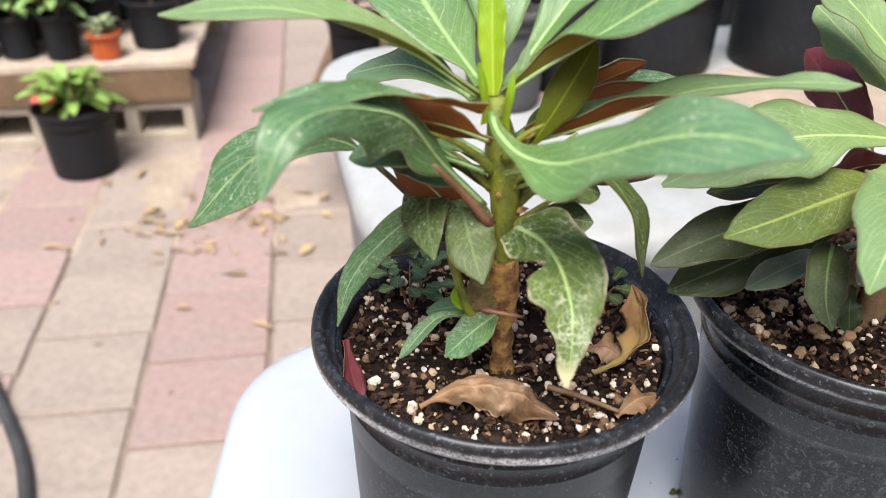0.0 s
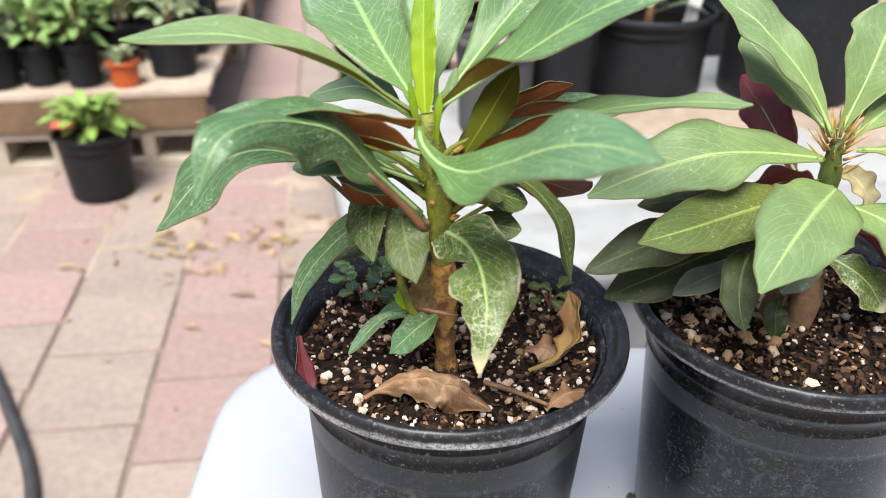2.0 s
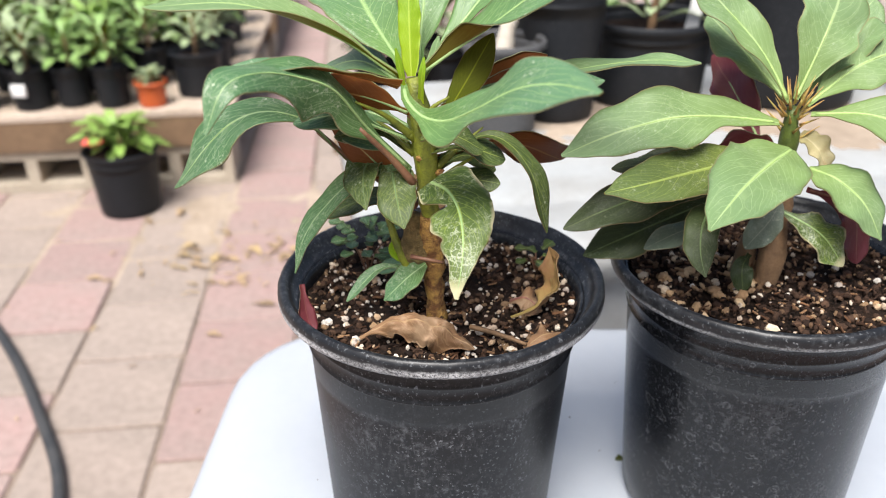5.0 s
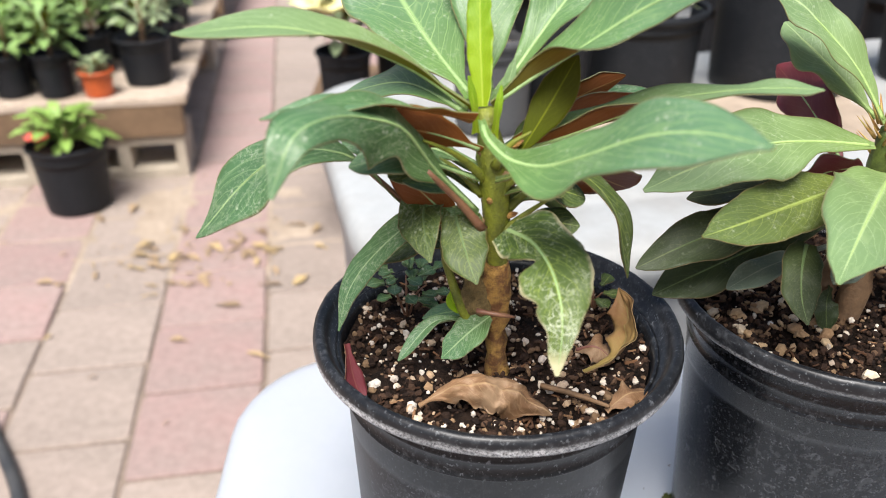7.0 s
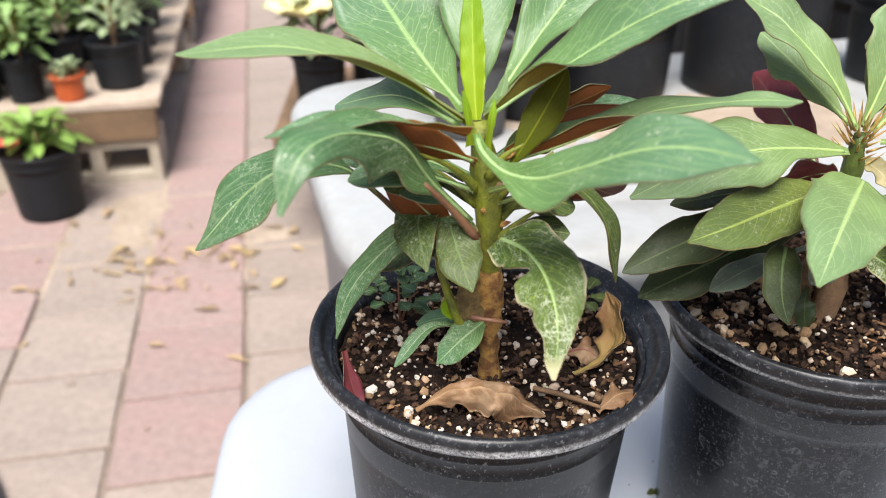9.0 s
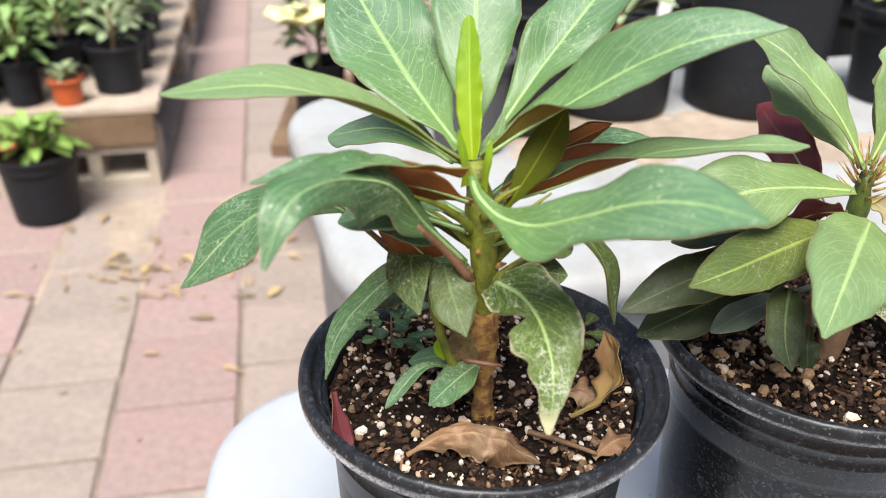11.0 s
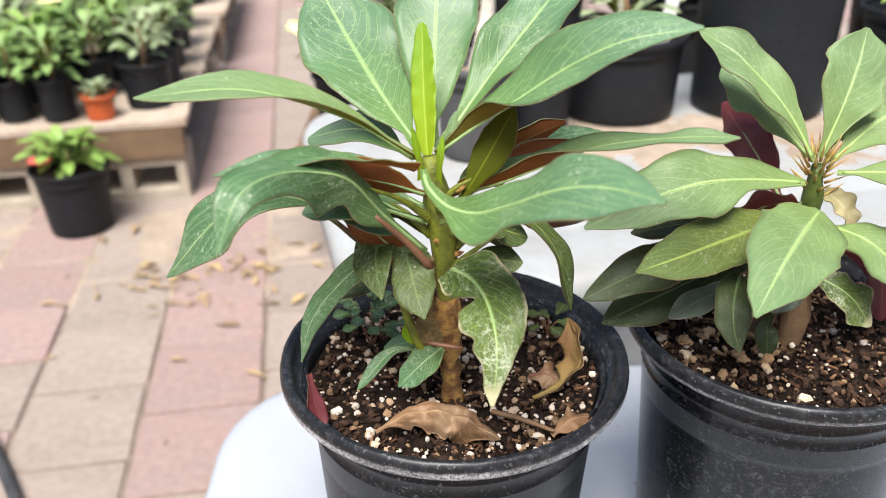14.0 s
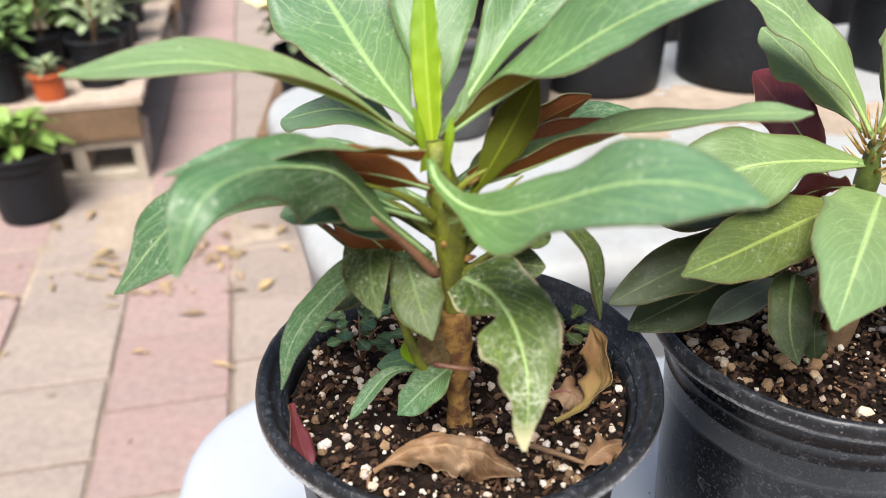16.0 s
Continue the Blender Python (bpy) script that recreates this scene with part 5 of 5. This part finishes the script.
STOCK = "nursery stock on the pallets"
K = [(FOLIAGE, UNDER_GREEN), (FOLIAGE_DUSK, UNDER_GREEN), (FOLIAGE_LIME, FOLIAGE), (FOLIAGE, FOLIAGE_LIME)]
stock = [
    (-0.405, 2.17, 0.072, 0.12, 20, 0.075, 1), (-0.61, 2.09, 0.05, 0.11, 40, 0.085, 0), (-0.715, 2.11, 0.05, 0.105, 40, 0.08, 3), (-0.815, 2.1, 0.058, 0.11, 36, 0.085, 1), (-0.95, 2.1, 0.055, 0.11, 36, 0.085, 0),
    (-1.1, 2.12, 0.055, 0.11, 36, 0.085, 1), (-0.55, 2.27, 0.052, 0.11, 40, 0.09, 0), (-0.68, 2.26, 0.052, 0.11, 44, 0.095, 2), (-0.8, 2.27, 0.052, 0.11, 40, 0.09, 0), (-0.93, 2.28, 0.052, 0.11, 40, 0.09, 1),
    (-1.06, 2.29, 0.052, 0.11, 40, 0.09, 3), (-0.39, 2.36, 0.055, 0.11, 34, 0.08, 1), (-0.52, 2.44, 0.055, 0.11, 40, 0.09, 0), (-0.66, 2.43, 0.055, 0.11, 40, 0.1, 3), (-0.8, 2.45, 0.055, 0.11, 40, 0.1, 1),
    (-0.95, 2.45, 0.055, 0.11, 40, 0.1, 0), (-1.1, 2.46, 0.055, 0.11, 40, 0.1, 0), (-0.4, 2.55, 0.055, 0.11, 40, 0.09, 0), (-0.55, 2.63, 0.06, 0.12, 44, 0.1, 2), (-0.72, 2.62, 0.06, 0.12, 44, 0.1, 0), (-0.9, 2.64, 0.06, 0.12, 44, 0.1, 1),
    (-0.41, 2.78, 0.06, 0.12, 44, 0.1, 0), (-0.58, 2.84, 0.06, 0.12, 44, 0.1, 1), (-0.77, 2.84, 0.06, 0.12, 44, 0.1, 0), (-0.43, 3.05, 0.06, 0.12, 44, 0.1, 3), (-0.62, 3.06, 0.06, 0.12, 44, 0.1, 0), (-0.82, 3.08, 0.06, 0.12, 44, 0.1, 1),
    (-1.25, 2.2, 0.06, 0.12, 40, 0.1, 0), (-1.28, 2.45, 0.06, 0.12, 40, 0.1, 1), (-1.1, 2.7, 0.06, 0.12, 40, 0.1, 0), (-1.0, 2.9, 0.06, 0.12, 40, 0.1, 3), (-1.25, 2.95, 0.06, 0.12, 40, 0.1, 0),
    (-0.43, 3.5, 0.06, 0.12, 44, 0.1, 0), (-0.63, 3.5, 0.06, 0.12, 44, 0.1, 1), (-0.85, 3.5, 0.06, 0.12, 44, 0.1, 0), (-0.45, 3.8, 0.06, 0.12, 44, 0.1, 0), (-0.7, 3.8, 0.06, 0.12, 44, 0.1, 1), (-1.1, 3.5, 0.06, 0.12, 40, 0.1, 0), (-1.4, 3.5, 0.06, 0.12, 40, 0.1, 0),
]
SHAPES = ("bushy dark green", "sparse grey-green", "bright lime green", "leafy mid green")
for i, (u, v, r, h, n, size, kind) in enumerate(stock):
    p = uvw(u, v, PZ)
    fl = (FLOWER_CREAM, (0.0, -0.02, h + 0.11), 0.035) if i in (18, 13) else None
    o = potted(p.x, p.y, PZ, r, h, 30 + i, size=size, n=n, mats=K[kind], plant_h=0.1, label=f"{SHAPES[kind]} plant in black pot, crowded on the pallet", group=STOCK, flower=fl, narrow=0.3)
    if i == 3:
        bm = bmesh.new()
        box(bm, (-0.018, -0.0635, 0.045), (0.018, -0.0555, 0.075), 0.001)
        part("label_sticker", bm, LABEL, o, "blank white sticker")
p = uvw(-0.51, 2.075, PZ)
potted(p.x, p.y, PZ, 0.042, 0.066, 90, size=0.04, n=26, mats=K[1], plant_h=0.035, label="small grey-green seedlings in an orange plastic pot on the pallet", group=STOCK, pot_mats=(TERRACOTTA, TERRACOTTA))

p = uvw(-0.565, 1.905)
gp = potted(p.x, p.y, 0.0, 0.092, 0.165, 95, size=0.098, n=40, mats=K[2], plant_h=0.06, label="black pot with red-flowering euphorbia standing on the pavers", group="", flower=(FLOWER_RED, (-0.02, -0.09, 0.2), 0.026), narrow=0.34)

# ---- pots left of the rear box and beyond ----
for x, y, r, h, sd, lab, fl in ((-0.18, 1.66, 0.06, 0.13, 101, "black pot with a pale yellow flower on the pavers", (FLOWER_CREAM, (-0.02, -0.08, 0.215), 0.07)), (-0.06, 1.75, 0.07, 0.16, 102, "bushy plant in black pot behind the boxes", None), (0.10, 1.7, 0.08, 0.2, 103, "grey-green plant in black pot behind the boxes", None)):
    potted(x, y, 0.28, r, h, sd, size=0.1, n=34, mats=K[1], plant_h=0.12, label=lab, group="plants behind the boxes", flower=fl)
st = thing("bench", "dark low bench behind the white boxes carrying plants", "bench", (0.35, 1.75, 0))
bm = bmesh.new()
box(bm, (-0.62, -0.22, 0.25), (1.2, 0.25, 0.28), 0.004)
part("bench_top", bm, WOOD_DARK, st, smooth=False)
for lx in (-0.25, 1.14):
    for ly in (-0.18, 0.2):
        bm = bmesh.new()
        box(bm, (lx, ly, 0), (lx + 0.04, ly + 0.04, 0.25), 0.003)
        part("leg", bm, WOOD_DARK, st, smooth=False)
for x, y, r, h, sd in ((0.3, 1.72, 0.09, 0.22, 111), (0.52, 1.75, 0.1, 0.25, 112), (0.75, 1.75, 0.1, 0.25, 113), (1.0, 1.75, 0.1, 0.25, 114), (1.25, 1.75, 0.1, 0.22, 115)):
    potted(x, y, 0.28, r, h, sd, size=0.12, n=34, mats=K[sd % 3], plant_h=0.14, label="green plant in large black pot on the dark bench", group="plants behind the boxes")

# ---- hose, straw and sand on the paving ----
bm = bmesh.new()
tube(bm, [(-1.35, 1.6, 0.008), (-1.05, 1.38, 0.009), (-0.832, 1.166, 0.009), (-0.677, 0.974, 0.009), (-0.56, 0.80, 0.009), (-0.5, 0.6, 0.009), (-0.52, 0.3, 0.009), (-0.7, 0.0, 0.009)], [0.0095, 0.0095], 10, 60)
tagged(new("garden_hose", mesh_of("garden_hose", bm, HOSE)), "black rubber hose lying across the pavers", "hose")

random.seed(77)
bm = bmesh.new()
for i in range(150):
    u, v = random.gauss(-0.27, 0.13), random.gauss(1.62, 0.09)
    if i % 5 == 0:
        u, v = random.uniform(-0.8, 0.1), random.uniform(0.9, 2.4)
    p = uvw(u, v, 0.004)
    l = random.choice((0.006, 0.01, 0.014, 0.02, 0.035, 0.05))
    a = random.random() * 6.28
    e = Vector((math.cos(a), math.sin(a), 0)) * l
    blade(bm, [p, p + e * 0.5 + Vector((0, 0, 0.003)), p + e + Vector((0, 0, 0.001))], l * random.uniform(0.15, 0.45), n=4, m=1, petiole=0.02, seed=i, wave=0.15, top=0, under=0)
me = bpy.data.meshes.new("straw_litter")
bm.to_mesh(me)
bm.free()
me.materials.append(STRAW)
tagged(new("straw_litter", me), "scattered straw and dry leaf scraps on the pavers", "litter", kind="stuff")

bm = bmesh.new()
bmesh.ops.create_grid(bm, x_segments=90, y_segments=60, size=1)
for vtx in bm.verts:
    u, v = -0.35 + vtx.co.x * 0.75, 1.78 + vtx.co.y * 0.33
    n = noise.noise(Vector((u * 7, v * 7, 2))) + 0.5 * noise.noise(Vector((u * 21, v * 21, 5)))
    e = max(abs(vtx.co.x), abs(vtx.co.y)) ** 3
    vtx.co = uvw(u, v, -0.0012 + 0.0032 * n - 0.008 * e)
tagged(new("sand_drift", mesh_of("sand_drift", bm, SAND)), "thin drift of sand over the pavers", "sand", kind="stuff")

# a pale ribbed panel closes the view behind the pallets
panel = thing("fence_panel", "pale pinkish ribbed panel fence behind the pallets", "fence", uvw(-1.9, 4.9, 0), GRID)
for k in range(40):
    bm = bmesh.new()
    box(bm, (-1.6 + k * 0.08, 0, 0), (-1.6 + k * 0.08 + 0.068, 0.02, 1.6), 0.008)
    part("slat", bm, PANEL, panel, smooth=False)

# ---- pavers last: one mesh for each colour, shared by the pieces ----
pave = tagged(new("pavement"), "pink and tan concrete pavers in running bond with sandy joints", "paving", kind="structure")
PU, PV, GAP = 0.1985, 0.1985, 0.0055
shapes = []
for mt in (PAVER_TAN, PAVER_PINK):
    for worn in (3.0, 8.0, 15.0):
        bm = bmesh.new()
        loop = []
        for cx, cy, a0 in ((PU - 0.012, PV - 0.012, 0), (0.012, PV - 0.012, 90), (0.012, 0.012, 180), (PU - 0.012, 0.012, 270)):
            for k in range(3):
                a = radians(a0 + 45 * k)
                loop.append((cx + (0.012 - GAP / 2) * math.cos(a) * (1 - 0.25 * noise.noise(Vector((cx * 30, k, worn)))), cy + (0.012 - GAP / 2) * math.sin(a) * (1 - 0.25 * noise.noise(Vector((cy * 30, k, worn))))))
        rings = [[bm.verts.new((PU / 2 + (x - PU / 2) * f, PV / 2 + (y - PV / 2) * f, z)) for x, y in loop] for f, z in ((1.0, -0.05), (1.0, -0.004), (0.97, 0.0))]
        for r0, r1 in zip(rings, rings[1:]):
            for k in range(len(r0)):
                bm.faces.new((r0[k], r0[(k + 1) % len(r0)], r1[(k + 1) % len(r0)], r1[k]))
        bm.faces.new(rings[-1])
        shapes.append(mesh_of("paver", bm, mt, False))
random.seed(5)
for i in range(-7, 6):
    for j in range(0, 23):
        u, v = -0.514 + i * PU, 0.628 + j * PV + (0.108 if i % 2 else 0.0)
        pink = (i % 2 != 0) if random.random() < 0.94 else (i % 2 == 0)
        o = new("paver", shapes[(3 if pink else 0) + random.randrange(3)])
        o.matrix_world = Matrix.Translation(uvw(u, v, random.uniform(-0.0015, 0.001))) @ G @ Euler((random.uniform(-0.004, 0.004), random.uniform(-0.004, 0.004), random.uniform(-0.008, 0.008))).to_matrix().to_4x4()
        o.parent = pave

# the paving that runs on under and beyond the boxes, past the single pavers
rest = bmesh.new()
for i in range(-16, 20):
    for j in range(-12, 24):
        if -7 <= i < 6 and 0 <= j < 23:
            continue
        u, v = -0.514 + i * PU, 0.628 + j * PV + (0.108 if i % 2 else 0.0)
        z, g = random.uniform(-0.0015, 0.001), GAP / 2
        low = [rest.verts.new(uvw(u + a, v + b, -0.02)) for a, b in ((g, g), (PU - g, g), (PU - g, PV - g), (g, PV - g))]
        top = [rest.verts.new(uvw(u + a, v + b, z)) for a, b in ((g + 0.002, g + 0.002), (PU - g - 0.002, g + 0.002), (PU - g - 0.002, PV - g - 0.002), (g + 0.002, PV - g - 0.002))]
        for fc in [rest.faces.new(top)] + [rest.faces.new((low[k], low[(k + 1) % 4], top[(k + 1) % 4], top[k])) for k in range(4)]:
            fc.material_index = i % 2
tagged(part("further_paver", rest, [PAVER_TAN, PAVER_PINK], pave, "pavers running on beyond the boxes", smooth=False), kind="stuff")
